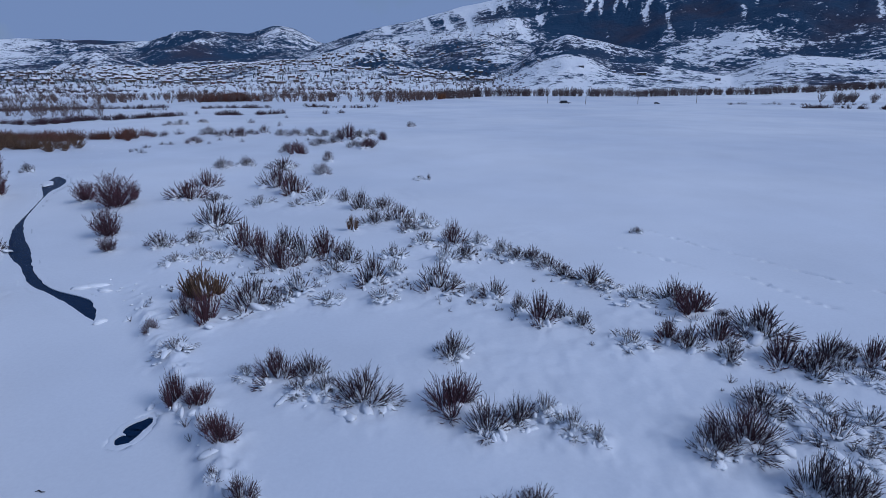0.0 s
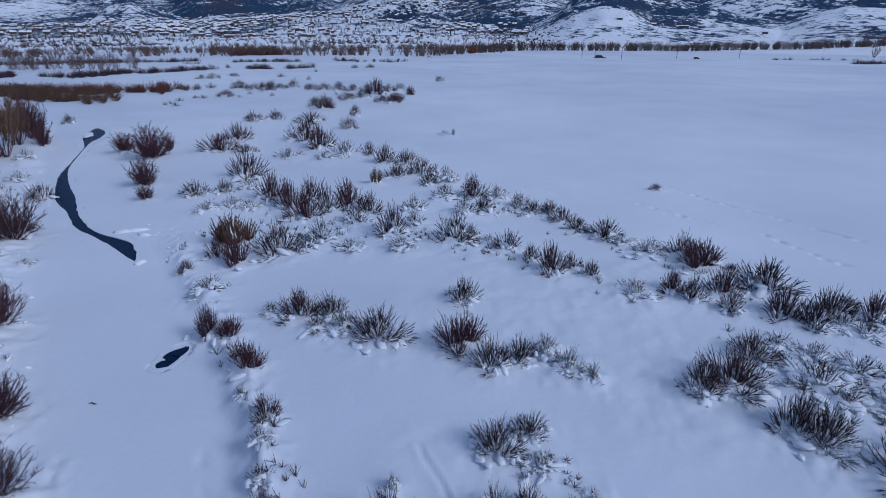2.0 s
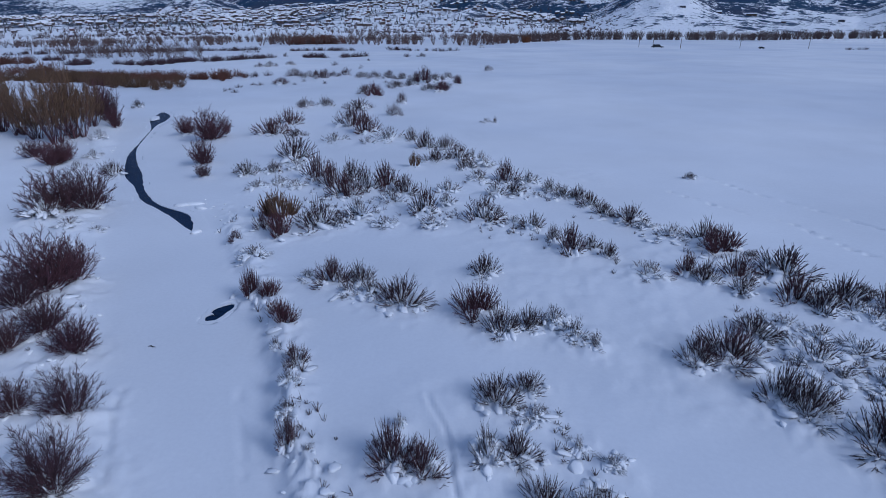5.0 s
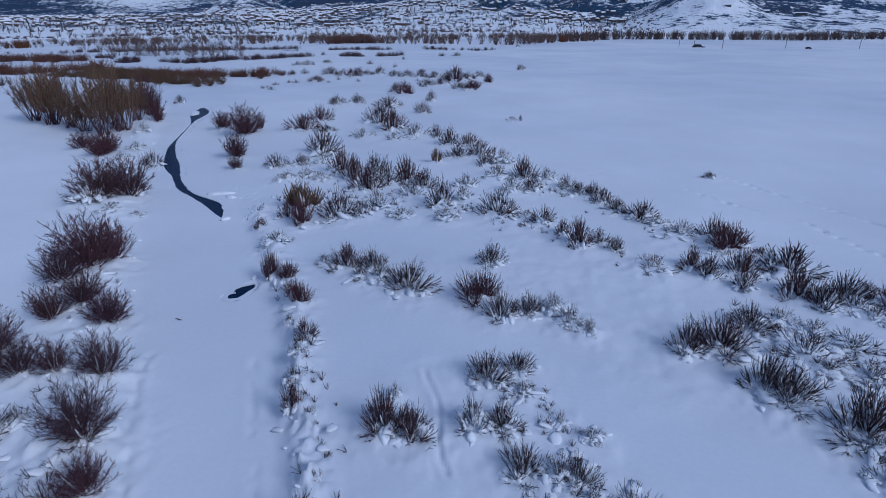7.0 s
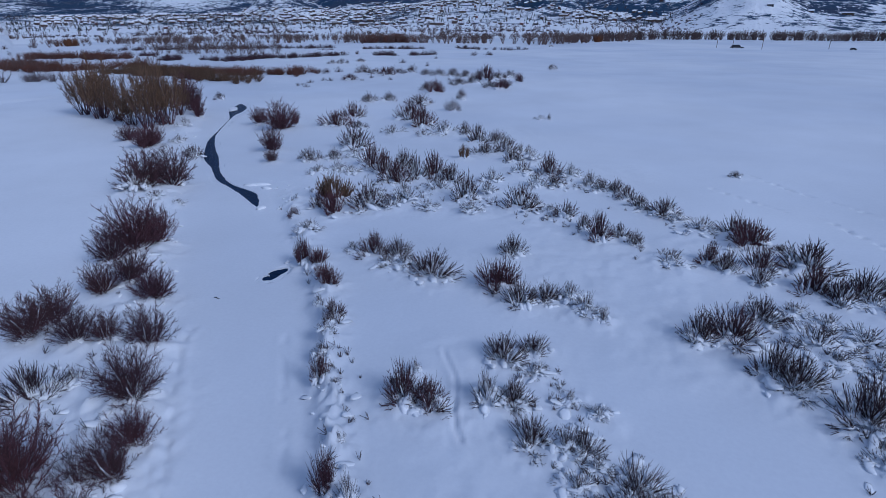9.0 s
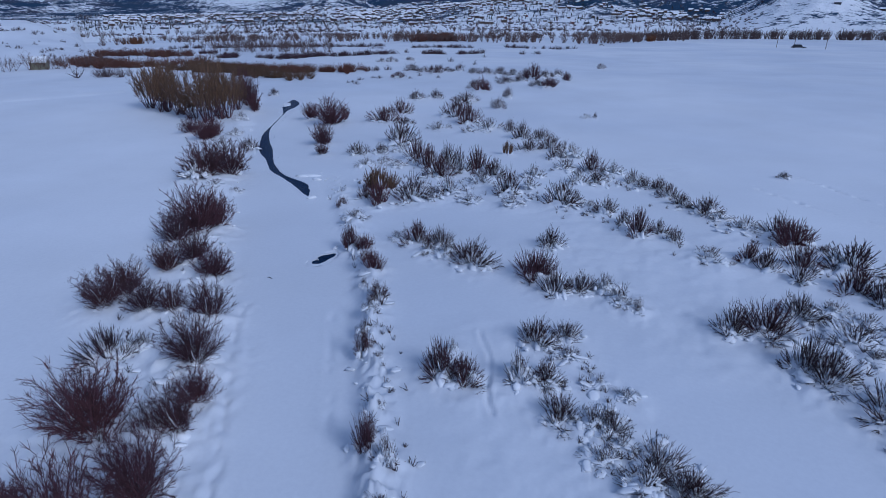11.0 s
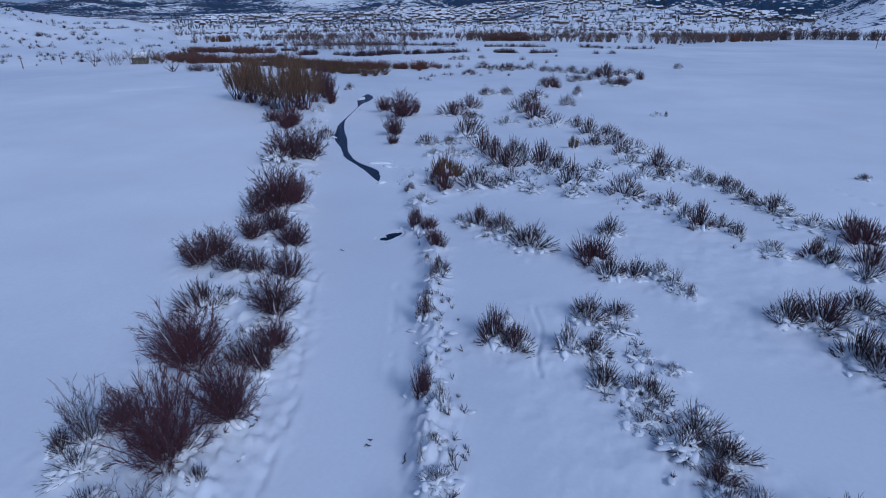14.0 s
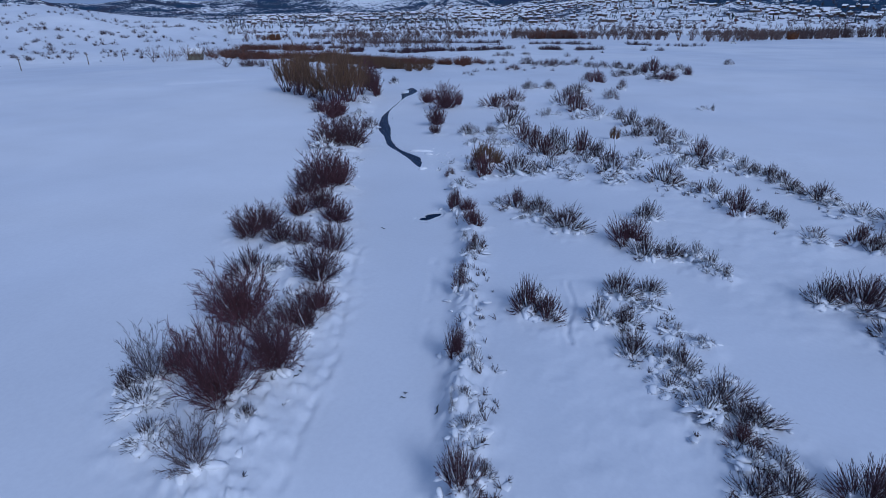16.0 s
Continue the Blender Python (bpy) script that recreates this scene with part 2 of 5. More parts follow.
# ridges: crest distance, how wooded, front width, back width, roughness, then degrees of azimuth and of crest height
RIDGES = [
    (2760, 0.64, 1120, 400, 0.30, [-180, -95, -68, -64.3, -62, -58.2, -54.7, -50.5, -45, -37, -33, -27.7, -24, -14, 60, 180], [1.4, 1.5, 0.9, 0.75, 0.7, 1.1, 0.85, 1.0, 1.6, 2.15, 2.35, 2.35, 2.0, 1.6, 1.5, 1.4]),
    (2500, 0.72, 1100, 900, 0.28, [-180, -33, -29.6, -27.8, -26.4, -24.5, -22.7, -20.3, -18.4, -15.9, -14.4, -12.4, -8, 0, 180], [-0.4, -0.4, 0.8, 1.45, 2.4, 3.05, 3.4, 3.3, 3.1, 3.75, 3.5, 2.5, 1.2, -0.4, -0.4]),
    (2100, 0.62, 1150, 1200, 0.22, [-180, -17, -15.6, -12.4, -10.2, -8.1, -3.8, 0.5, 3.2, 7.5, 16, 35, 60, 90, 180], [-0.4, -0.4, 0.66, 2.15, 2.9, 3.6, 4.3, 5.4, 6.0, 6.7, 8.2, 9.3, 8.0, 1.0, -0.4]),
    (1750, 0.44, 550, 500, 0.30, [-180, -35, -34.1, -32.4, -30.8, -29.2, -27.1, -25, 180], [-0.4, -0.4, 0.1, 1.1, 1.55, 1.1, 0.4, -0.4, -0.4]),
    (1450, 0.50, 600, 500, 0.30, [-180, -15, -13.6, -11.4, -8.7, -6.5, -3.8, -1.6, 1, 180], [-0.4, -0.4, 0.16, 1.5, 2.55, 2.95, 2.1, 1.0, -0.4, -0.4]),
    (1050, 0.28, 430, 400, 0.25, [-180, -1, 3.4, 6.1, 8.7, 11.3, 13.4, 16.5, 19.5, 23.9, 26.2, 27.9, 30.3, 36.7, 60, 180], [-1.3, -1.3, -1.1, 0.3, 2.1, 3.1, 2.8, 2.1, 1.5, 0.4, 0.1, 0.7, 1.2, 0.8, 1.2, -0.7]),
    (900, 0.34, 420, 500, 0.20, [-180, -110, -80, -68, -65.8, -64.4, -62, -58, -54, 180], [2.0, 2.0, 1.6, 1.1, 0.95, 0.6, 0.0, -0.6, -1.3, -1.3]),
    (345, -9, 125, 160, 0.20, [-180, -120, -80, -68, -65.9, -62.6, -60.6, -58.5, -56.3, -54.6, -52.9, -51.5, 180], [1.0, 1.6, 1.2, 0.6, 0.4, 0.0, -0.3, -0.5, -0.6, -1.0, -1.8, -3.2, -3.2]),
]


def path_distance(x, y, nodes, widths=None):
    """Distance to a broken line, less its local half width."""
    best = np.full(np.shape(x), 1e9)
    for i in range(len(nodes) - 1):
        (ax, ay), (bx, by) = nodes[i][:2], nodes[i + 1][:2]
        dx, dy = bx - ax, by - ay
        s = np.clip(((x - ax) * dx + (y - ay) * dy) / (dx * dx + dy * dy), 0, 1)
        d = np.hypot(x - ax - s * dx, y - ay - s * dy)
        if len(nodes[i]) > 2:
            d = d - (nodes[i][2] * (1 - s) + nodes[i + 1][2] * s)
        best = np.minimum(best, d)
    return best


MOUNDS = []          # x, y, radius, height of the drift round each shrub


def land(x, y, cover=None):
    """The height of the snow at arrays x, y, without drifts round the shrubs; fills cover with how wooded it is."""
    x, y = np.asarray(x, float), np.asarray(y, float)
    r, az = np.hypot(x, y), np.degrees(np.arctan2(x, y))
    z = -0.021 * np.clip(r - 130, 0, 430) + LAND
    # far rise under the town
    z = z + np.interp(az, [-62, -45, -28, -15, -2, 10], [0, 12, 17, 42, 42, 0]) * step(620, 1500, r)
    z = z + 1.2 * (fbm(x / 60, y / 60, 3, 5) - 0.5) * step(60, 220, r) + 0.25 * (fbm(x / 14, y / 14, 3, 8) - 0.5)
    for crest, wooded, front, back, rough, azs, els in RIDGES:
        if np.max(r) < crest - front:
            continue
        wob = 5 * (value_noise(x / (0.35 * crest) + 3, y / (0.35 * crest), 31) - 0.5)
        el = np.interp(az + 0.08 * wob, azs, els)
        top = 14 + crest * np.tan(np.radians(el))
        foot = -8.5 if crest > 400 else -1.6
        rr = r + front * 0.16 * (fbm(x / (0.3 * front), y / (0.3 * front), 2, 41) - 0.5)
        up = np.clip((rr - (crest - front)) / front, 0, 1)
        down = np.clip(1 - (rr - crest) / back, 0, 1)
        shape = np.minimum(up**1.25, down)
        rise = np.maximum(top - foot, 0)
        wx, wy = x + 0.12 * front * (value_noise(x / (0.3 * front), y / (0.3 * front), 45) - 0.5), y + 0.12 * front * (value_noise(x / (0.3 * front), y / (0.3 * front), 46) - 0.5)
        gully = ridged(wx / (0.30 * front), wy / (0.30 * front), 5, 51) - 0.66
        zz = foot + rise * shape * (1 + 0.5 * rough * gully) + rise * rough * 2.4 * gully * up * (1 - shape**3)
        over = (rise * up > 0.5) & (zz > z)
        z = np.where(over, zz, z)
        if cover is not None:
            patch = fbm(x / 190, y / 190, 3, 55) - 0.5
            w = wooded - 1.25 * gully + 1.3 * patch + (0.50 * step(60, 130, z) * step(4, 11, az) if crest == 2100 else 0.0)
            w = w - 0.75 * step(12, 1, zz - foot) if crest > 400 else w
            if crest == 2100:        # cleared runs and the bald knob
                for a0, lean in ((13.0, 0.010), (14.6, -0.006), (15.6, 0.004), (16.9, -0.008), (18.4, 0.006), (27.0, 0.010), (31.5, -0.01)):
                    w = w - 1.0 * step(0.30, 0.12, np.abs(az - a0 - lean * (z - 150) - 0.4 * (value_noise(z / 35, z * 0 + a0, 57) - 0.5))) * step(135, 165, z)
                w = w - 0.85 * step(0.66, 0.80, value_noise(az * 1.5 + 0.012 * z, z / 70, 58)) * step(70, 120, z)
                w = w - 0.9 * step(0.78, 0.95, shape) * np.exp(-(((az - 2.5) / 3.0) ** 2))
            cover[over] = w[over]
    # the frozen river
    v, n = -0.6 * x + 0.8 * y, 0.8 * x + 0.6 * y
    wave = 0.5 * (value_noise(v * 0.55, n * 0, 61) - 0.5)
    left, right = np.interp(v, BANK_V, BANK_LEFT) + wave, np.interp(v, BANK_V, BANK_RIGHT) + 0.6 * wave
    inside = np.minimum(n - left, right - n)
    side = np.where(n - left < right - n, step(0.25, -2.2, n - left), step(0.25, -1.15, (right - n) / (1 + 6 * step(34, 46, v))))
    bank = np.maximum(side, step(92, 112, v))
    near = r < 170
    lip = np.exp(-(((n - right - 0.85) / 0.75) ** 2)) * (1 - 0.85 * step(34, 46, v)) + 0.8 * np.exp(-(((n - left + 1.5) / 1.4) ** 2))
    rough_lip = lip * (v < 95) * (v > -25) * (1.25 * fbm(x * 3.0, y * 3.0, 4, 71) ** 3 + 0.01)
    z = np.where(near, z * bank + rough_lip * bank + (1 - bank) * 0.03 * fbm(x * 0.4, y * 0.4, 3, 81), z)
    # scrub on the meadow lifts and breaks the snow
    tuft = step(0.50, 0.72, fbm(x / 9, y / 9, 3, 91)) * step(2, 6, n - right) * step(175, 60, r) * step(15, 2, n - right - 26)
    z = z + near * 0.16 * tuft * fbm(x * 1.3, y * 1.3, 3, 95)
    return z


def tracks(x, y):
    """What animals and skis pressed into the snow."""
    z = np.zeros(np.shape(x))
    d = path_distance(x, y, FOX_TRAIL)
    z -= (0.08 * np.exp(-((d / 0.09) ** 2)) - 0.04 * np.exp(-(((d - 0.20) / 0.08) ** 2))) * (0.4 + 0.9 * value_noise(x * 2.2, y * 2.2, 103))
    for trail in MEADOW_TRAILS:
        d = path_distance(x, y, trail)
        spots = step(0.55, 0.7, value_noise(x * 2.6, y * 2.6, 101))
        z -= 0.19 * np.exp(-((d / 0.22) ** 2)) * spots
    d = path_distance(x, y, WIND_RIDGE)
    z += 0.45 * np.exp(-((d / 0.55) ** 2))
    for deep, trail in zip((0.085, 0.05), ICE_TRAILS):
        d = path_distance(x, y, trail)
        z -= deep * np.exp(-((d / 0.17) ** 2)) * step(0.35, 0.65, value_noise(x * 2.4, y * 2.4, 104))
        z += 0.3 * deep * np.exp(-(((d - 0.34) / 0.13) ** 2)) * value_noise(x * 1.6, y * 1.6, 105)
    return z


def leads(x, y):
    """Below zero where the ice is open."""
    return np.minimum(path_distance(x, y, LEAD) - 0.35, path_distance(x, y, HOLE) - 0.08)


def drifts(x, y):
    z = np.zeros(np.shape(x))
    for mx, my, rad, high in MOUNDS:
        k = np.flatnonzero((np.abs(x - mx) < 2.2 * rad) & (np.abs(y - my) < 2.2 * rad))
        if len(k):
            d = np.hypot(x[k] - mx, y[k] - my) / rad
            lumps = 0.25 + 1.5 * fbm(x[k] * 2.6, y[k] * 2.6, 4, 121) ** 1.5
            z[k] = np.maximum(z[k], high * np.exp(-(d * d)) * lumps)
    return z


def surface(x, y):
    x, y = np.atleast_1d(np.asarray(x, float)), np.atleast_1d(np.asarray(y, float))
    z = land(x, y)
    return z + drifts(x, y) if np.min(np.hypot(x, y)) < 190 else z


def on_ground(x, y):
    return float(surface(x, y)[0])


# ---- mesh helpers ----
def mesh_from(name, verts, faces, mats, smooth=False, index=None):
    me = bpy.data.meshes.new(name)
    me.from_pydata(verts, [], faces)
    for m in mats:
        me.materials.append(m)
    if smooth:
        me.polygons.foreach_set("use_smooth", [True] * len(me.polygons))
    if index is not None:
        me.polygons.foreach_set("material_index", index)
    me.update()
    return me


class Build:
    """Collects tubes, boxes and lumps into one mesh."""

    def __init__(self):
        self.v, self.f, self.n = [], [], 0

    def add(self, verts, faces):
        self.v.extend(verts)
        self.f.extend([tuple(i + self.n for i in f) for f in faces])
        self.n += len(verts)

    def tube(self, pts, radii, sides=3, turn=0.0):
        verts, faces = [], []
        for i, (p, r) in enumerate(zip(pts, radii)):
            d = (Vector(pts[min(i + 1, len(pts) - 1)]) - Vector(pts[max(i - 1, 0)])).normalized()
            a = d.orthogonal().normalized()
            b = d.cross(a)
            for s in range(sides):
                w = 2 * math.pi * s / sides + turn
                verts.append(tuple(Vector(p) + r * (math.cos(w) * a + math.sin(w) * b)))
            if i:
                for s in range(sides):
                    t = (s + 1) % sides
                    faces.append(((i - 1) * sides + s, (i - 1) * sides + t, i * sides + t, i * sides + s))
        faces.append(tuple(range((len(pts) - 1) * sides, len(pts) * sides)))
        self.add(verts, faces)

    def box(self, lo, hi):
        (a, b, c), (d, e, f) = lo, hi
        self.add([(a, b, c), (d, b, c), (d, e, c), (a, e, c), (a, b, f), (d, b, f), (d, e, f), (a, e, f)],
                 [(0, 3, 2, 1), (4, 5, 6, 7), (0, 1, 5, 4), (1, 2, 6, 5), (2, 3, 7, 6), (3, 0, 4, 7)])

    def lump(self, c, size, rnd, rings=3, sides=6, turn=0.0, rough=0.4):
        """An uneven clod, drawn out along turn."""
        verts, faces = [(c[0], c[1], c[2] + size[2])], []
        ct, st = math.cos(turn), math.sin(turn)
        for i in range(1, rings + 1):
            phi = math.pi * i / (rings + 1)
            for s in range(sides):
                th = 2 * math.pi * (s + 0.5 * (i % 2)) / sides
                k = rnd.uniform(0.95 - rough, 0.95 + rough)
                u, w = k * size[0] * math.sin(phi) * math.cos(th), k * size[1] * math.sin(phi) * math.sin(th)
                verts.append((c[0] + ct * u - st * w, c[1] + st * u + ct * w, c[2] + rnd.uniform(0.6, 1.2) * size[2] * math.cos(phi) - 0.25 * u * (size[0] > size[1])))
        verts.append((c[0], c[1], c[2] - size[2]))
        for s in range(sides):
            faces.append((0, 1 + s, 1 + (s + 1) % sides))
            for i in range(rings - 1):
                a, b = 1 + i * sides, 1 + (i + 1) * sides
                faces.append((a + s, b + s, b + (s + 1) % sides, a + (s + 1) % sides))
            a = 1 + (rings - 1) * sides
            faces.append((a + s, len(verts) - 1, a + (s + 1) % sides))
        self.add(verts, faces)

    def mesh(self, name, mat, smooth=False):
        return mesh_from(name, self.v, self.f, [mat], smooth)


def child(name, mesh, parent, label=""):
    ob = new(name, mesh)
    ob.parent = parent
    if label:
        ob["label"] = label
    return ob


# ---- shrubs: built to about 2 m across and 1.5 m high, then sized ----
# fans, stems in a fan, lean of the outer fans, fan radius, thickness, twigs on a stem, share of stems with snow, clods
BRUSH = {
    "dark": (8, 16, 60, 0.50, 0.0125, 9, 0.55, 18),
    "brown": (8, 18, 54, 0.50, 0.0125, 9, 0.30, 13),
    "red": (5, 28, 28, 0.52, 0.0115, 10, 0.04, 5),
    "snowy": (10, 9, 72, 0.40, 0.0115, 6, 0.75, 24),
    "olive": (5, 36, 14, 0.34, 0.0120, 6, 0.02, 3),
    "grey": (9, 12, 62, 0.46, 0.0120, 8, 0.42, 18),
}
WORDS = {
    "dark": "dark grey leafless willow shrub with snow clinging to its stems",
    "brown": "brown leafless willow shrub lightly dusted with snow",
    "red": "dense reddish-brown leafless willow shrub standing in deep snow",
    "snowy": "low willow shrub bent down and half buried under snow",
    "olive": "upright olive-brown leafless willow shrub standing in snow",
    "grey": "open grey leafless alder shrub with spreading branches in snow",
    "orange": "tall orange-twigged willow thicket by the far road",
    "rust": "rust-red leafless willow thicket on the snowy valley floor",
}
SHRUB = {}


def unit(wood, snow, share):
    """Sizes a shrub's pieces to half width 1 and height 1."""
    v = np.array(wood.v)
    reach, top = np.percentile(np.hypot(v[:, 0], v[:, 1]), share), np.percentile(v[:, 2], 98)
    for b in (wood, snow):
        if b.v:
            b.v = (np.array(b.v) / (reach, reach, top)).tolist()


def any_way(rnd, low=-1.0, high=1.0):
    return Vector((rnd.uniform(-1, 1), rnd.uniform(-1, 1), rnd.uniform(low, high)))


def snow_on(snow, pts, thick, rnd):
    """A narrow ridge of snow lying along the upper side of a stem."""
    up = Vector((0, 0, thick * 0.7))
    a, b = rnd.uniform(0.1, 0.35), rnd.uniform(0.5, 0.85)
    run = [pts[0].lerp(pts[-1], s) * 0.35 + (pts[0].lerp(pts[1], s * 2) if s < 0.5 else pts[1].lerp(pts[-1], s * 2 - 1)) * 0.65 + up for s in (a, 0.5 * (a + b), b)]
    snow.tube(run, [thick * 0.5, thick * rnd.uniform(0.9, 1.3), thick * 0.3], 5, rnd.random() * 6)


def fan(wood, fine, foot, axis, radius, height, stems, limbs, twigs, thick, rnd, parts=3, low=-0.25, bare=0.28, snow=None, share=0.0, load=0.034, wide=0.62):
    """Stems that part from one foot and end in a rounded, twiggy head."""
    across = axis.orthogonal().normalized()
    other = axis.cross(across)
    for i in range(stems):
        c, th = 1 - (1 - low) * (i + rnd.random()) / stems, 2.399963 * i + rnd.uniform(-0.3, 0.3)
        s, k = math.sqrt(max(0.0, 1 - c * c)), rnd.uniform(0.8, 1.02) if i % 4 else rnd.uniform(0.45, 0.8)
        end = foot + axis * height * (0.55 + 0.45 * c * k) + (across * math.cos(th) + other * math.sin(th)) * radius * s * k
        end.z = max(end.z, 0.06)
        mid = foot.lerp(end, 0.5) - axis * 0.05 * height * s + 0.075 * height * any_way(rnd)
        f = foot + 0.07 * radius * any_way(rnd, 0, 0)
        pts = [f * (1 - t) ** 2 + mid * (2 * t * (1 - t)) + end * t * t for t in [j / parts for j in range(parts + 1)]]
        wood.tube(pts, [thick * (1.25 - 0.85 * j / parts) for j in range(parts + 1)], 3, rnd.random() * 6)
        for b in range(limbs):
            t = bare + (1 - bare) * (b + rnd.random()) / limbs
            j = min(int(t * parts), parts - 1)
            p, e = pts[j].lerp(pts[j + 1], t * parts - j), (pts[j + 1] - pts[j]).normalized()
            g = (e + wide * any_way(rnd, -0.55, 0.65)).normalized()
            q = p + g * height * rnd.uniform(0.12, 0.25) * (1.15 - 0.45 * t)
            fine.tube([p, q], [thick * 0.62, thick * 0.28], 3, rnd.random() * 6)
            for _ in range(twigs):
                o = p.lerp(q, rnd.uniform(0.15, 1))
                h = (g + 0.85 * any_way(rnd, -0.5, 0.7)).normalized()
                fine.tube([o, o + h * height * rnd.uniform(0.045, 0.105)], [thick * 0.42, thick * 0.24], 3, rnd.random() * 6)
        if snow is not None and rnd.random() < share:
            snow_on(snow, pts, load * rnd.uniform(0.7, 1.3), rnd)


def clods_round(snow, count, reach, high, rnd):
    """Soft lumps of snow caught between the feet of the stems."""
    for i in range(count):
        a, rr = rnd.uniform(0, 2 * math.pi), reach * math.sqrt(rnd.uniform(0.02, 1))
        sz = rnd.uniform(0.10, 0.27)
        snow.lump((rr * math.cos(a), rr * math.sin(a), rnd.uniform(-0.08, high) * (1.1 - rr)),
                  (sz * rnd.uniform(1.0, 2.0), sz * rnd.uniform(0.6, 1.1), sz * rnd.uniform(0.30, 0.5)), rnd, 3, 8, turn=a + rnd.gauss(0, 0.9), rough=0.32)


def brush_shrub(style, rnd, light):
    """Close fans of stems from one stool, with snow piled between their feet."""
    fans, per, lean, radius, thick, twigs, share, clods = BRUSH[style]
    wood, snow = Build(), Build()
    if light == 1:
        per, thick, twigs, clods = int(per * 0.9), thick * 1.5, max(3, int(twigs * 0.6)), int(clods * 0.7)
    elif light == 2:
        fans, per, thick, twigs, clods, share = max(4, fans - 2), max(5, per // 3), thick * 2.4, 2, 0, 0
    low = style == "snowy"
    for i in range(fans):
        a = 2 * math.pi * (i + rnd.random() * 0.7) / fans
        rr = (0.06, 0.34, 0.50)[i % 3] * rnd.uniform(0.8, 1.25)
        tall = 1.25 * rnd.uniform(0.70, 1.04) * (1.08 - 0.45 * rr)
        tilt = radians(lean) * min(1.15, rr / 0.45) * rnd.uniform(0.75, 1.1)
        axis = Vector((math.cos(a) * math.sin(tilt), math.sin(a) * math.sin(tilt), math.cos(tilt)))
        fan(wood, wood, Vector((rr * math.cos(a), rr * math.sin(a), -0.10)), axis, radius * rnd.uniform(0.85, 1.15), tall, per, twigs, 0, thick, rnd,
            (3, 2, 1)[light], 0.0 if low else -0.1, 0.25, snow if light < 2 else None, share, 0.040 if low else 0.034)
    clods_round(snow, clods, 0.95, 0.34 if low else 0.22, rnd)
    return wood, snow


def dome_shrub(style, rnd, light):
    """Many stems that flare from a narrow foot and end in a rounded haze of fine twigs."""
    stems, limbs, twigs, thick = DOME[style]
    share, clods = BRUSH[style][6:]
    wood, snow = Build(), Build()
    if light == 1:
        twigs, thick = int(twigs * 0.6), thick * 1.5
    elif light == 2:
        stems, limbs, twigs, thick, share, clods = stems // 3, 6, 1, thick * 3.0, 0, 0
    for k in range(3 if light < 2 else 1):
        a = 2.1 * k + rnd.random()
        foot = Vector((0.13 * math.cos(a), 0.13 * math.sin(a), -0.08)) if light < 2 else Vector((0, 0, -0.08))
        axis = Vector((0.16 * math.cos(a), 0.16 * math.sin(a), 1)).normalized()
        fan(wood, wood, foot, axis, 0.92, 1.6 * rnd.uniform(0.85, 1.05), stems // 3 if light < 2 else stems, limbs, twigs, thick, rnd, 3 if light < 2 else 2, -0.62, 0.22, snow if light < 2 else None, 0.6 * share, 0.022, 0.95)
    clods_round(snow, clods // 2 + 3 if light < 2 else 0, 0.55, 0.06, rnd)
    return wood, snow


# stems, limbs on a stem, twigs on a limb, thickness
DOME = {"grey": (33, 10, 5, 0.0078), "red": (66, 13, 7, 0.0084), "brown": (60, 13, 7, 0.0084)}
# stems, limbs on a stem, twigs on a limb, thickness, head radius
TREE = {"tree": (33, 12, 6, 0.0130, 0.64), "sapling": (7, 10, 3, 0.0085, 0.42), "far": (9, 8, 0, 0.021, 0.50), "town": (7, 6, 0, 0.028, 0.50)}


def bare_tree(style, rnd):
    """Stems that spread from a narrow foot into a twiggy crown."""
    stems, limbs, twigs, thick, radius = TREE[style]
    wood, fine = Build(), Build()
    near = style == "tree"
    for k in range(3 if near else 1):
        a = 2.1 * k + rnd.random()
        foot = Vector((0.16 * math.cos(a), 0.16 * math.sin(a), -0.08)) if near else Vector((0, 0, -0.08))
        axis = Vector((0.14 * math.cos(a), 0.14 * math.sin(a), 1)).normalized()
        fan(wood, fine, foot, axis, radius, 1.5 * rnd.uniform(0.72, 1.08), stems // 3 if near else stems, limbs, twigs, thick, rnd, 3 if near else 2, -0.15, 0.46, wide=0.75)
    return wood, fine


def shrub_build(style, variant, vase, light):
    base = {"orange": "olive", "rust": "red", "sallow": "brown"}.get(style, style)
    rnd = random.Random(f"{style}{variant}{vase}{light}")
    wood, snow = (dome_shrub if vase else brush_shrub)(base, rnd, light)
    unit(wood, snow, 96 if vase else 91)
    return wood, snow


def shrub(style, x, y, width, height, group, rnd, vase):
    key = (style, rnd.randrange(5), vase, int(math.hypot(x, y) > (22 if vase else 25)))
    if key not in SHRUB:
        wood, snow = shrub_build(*key)
        SHRUB[key] = (wood.mesh("crown", BARK[style]), snow.mesh("snow_cap", CLUMP, True))
    wood, snow = SHRUB[key]
    if math.hypot(x, y) > 20:
        width, height = (1.22 * width, 1.10 * height) if vase else (1.12 * width, height)
    elif vase:
        width *= 1.06
    root = new("willow_bush" if style != "grey" else "alder_bush")
    tagged(root, WORDS[style], "shrub", group)
    root.matrix_basis = pose(x, y, on_ground(x, y) - 0.06 * height, 0, 0, rnd.uniform(0, 360)) @ Matrix.Diagonal((width / 2, width / 2, height, 1))
    tagged(child("crown", wood, root), kind="stuff")
    tagged(child("snow_cap", snow, root, "clinging white snow"), kind="stuff")
    return root


PLANTS = []


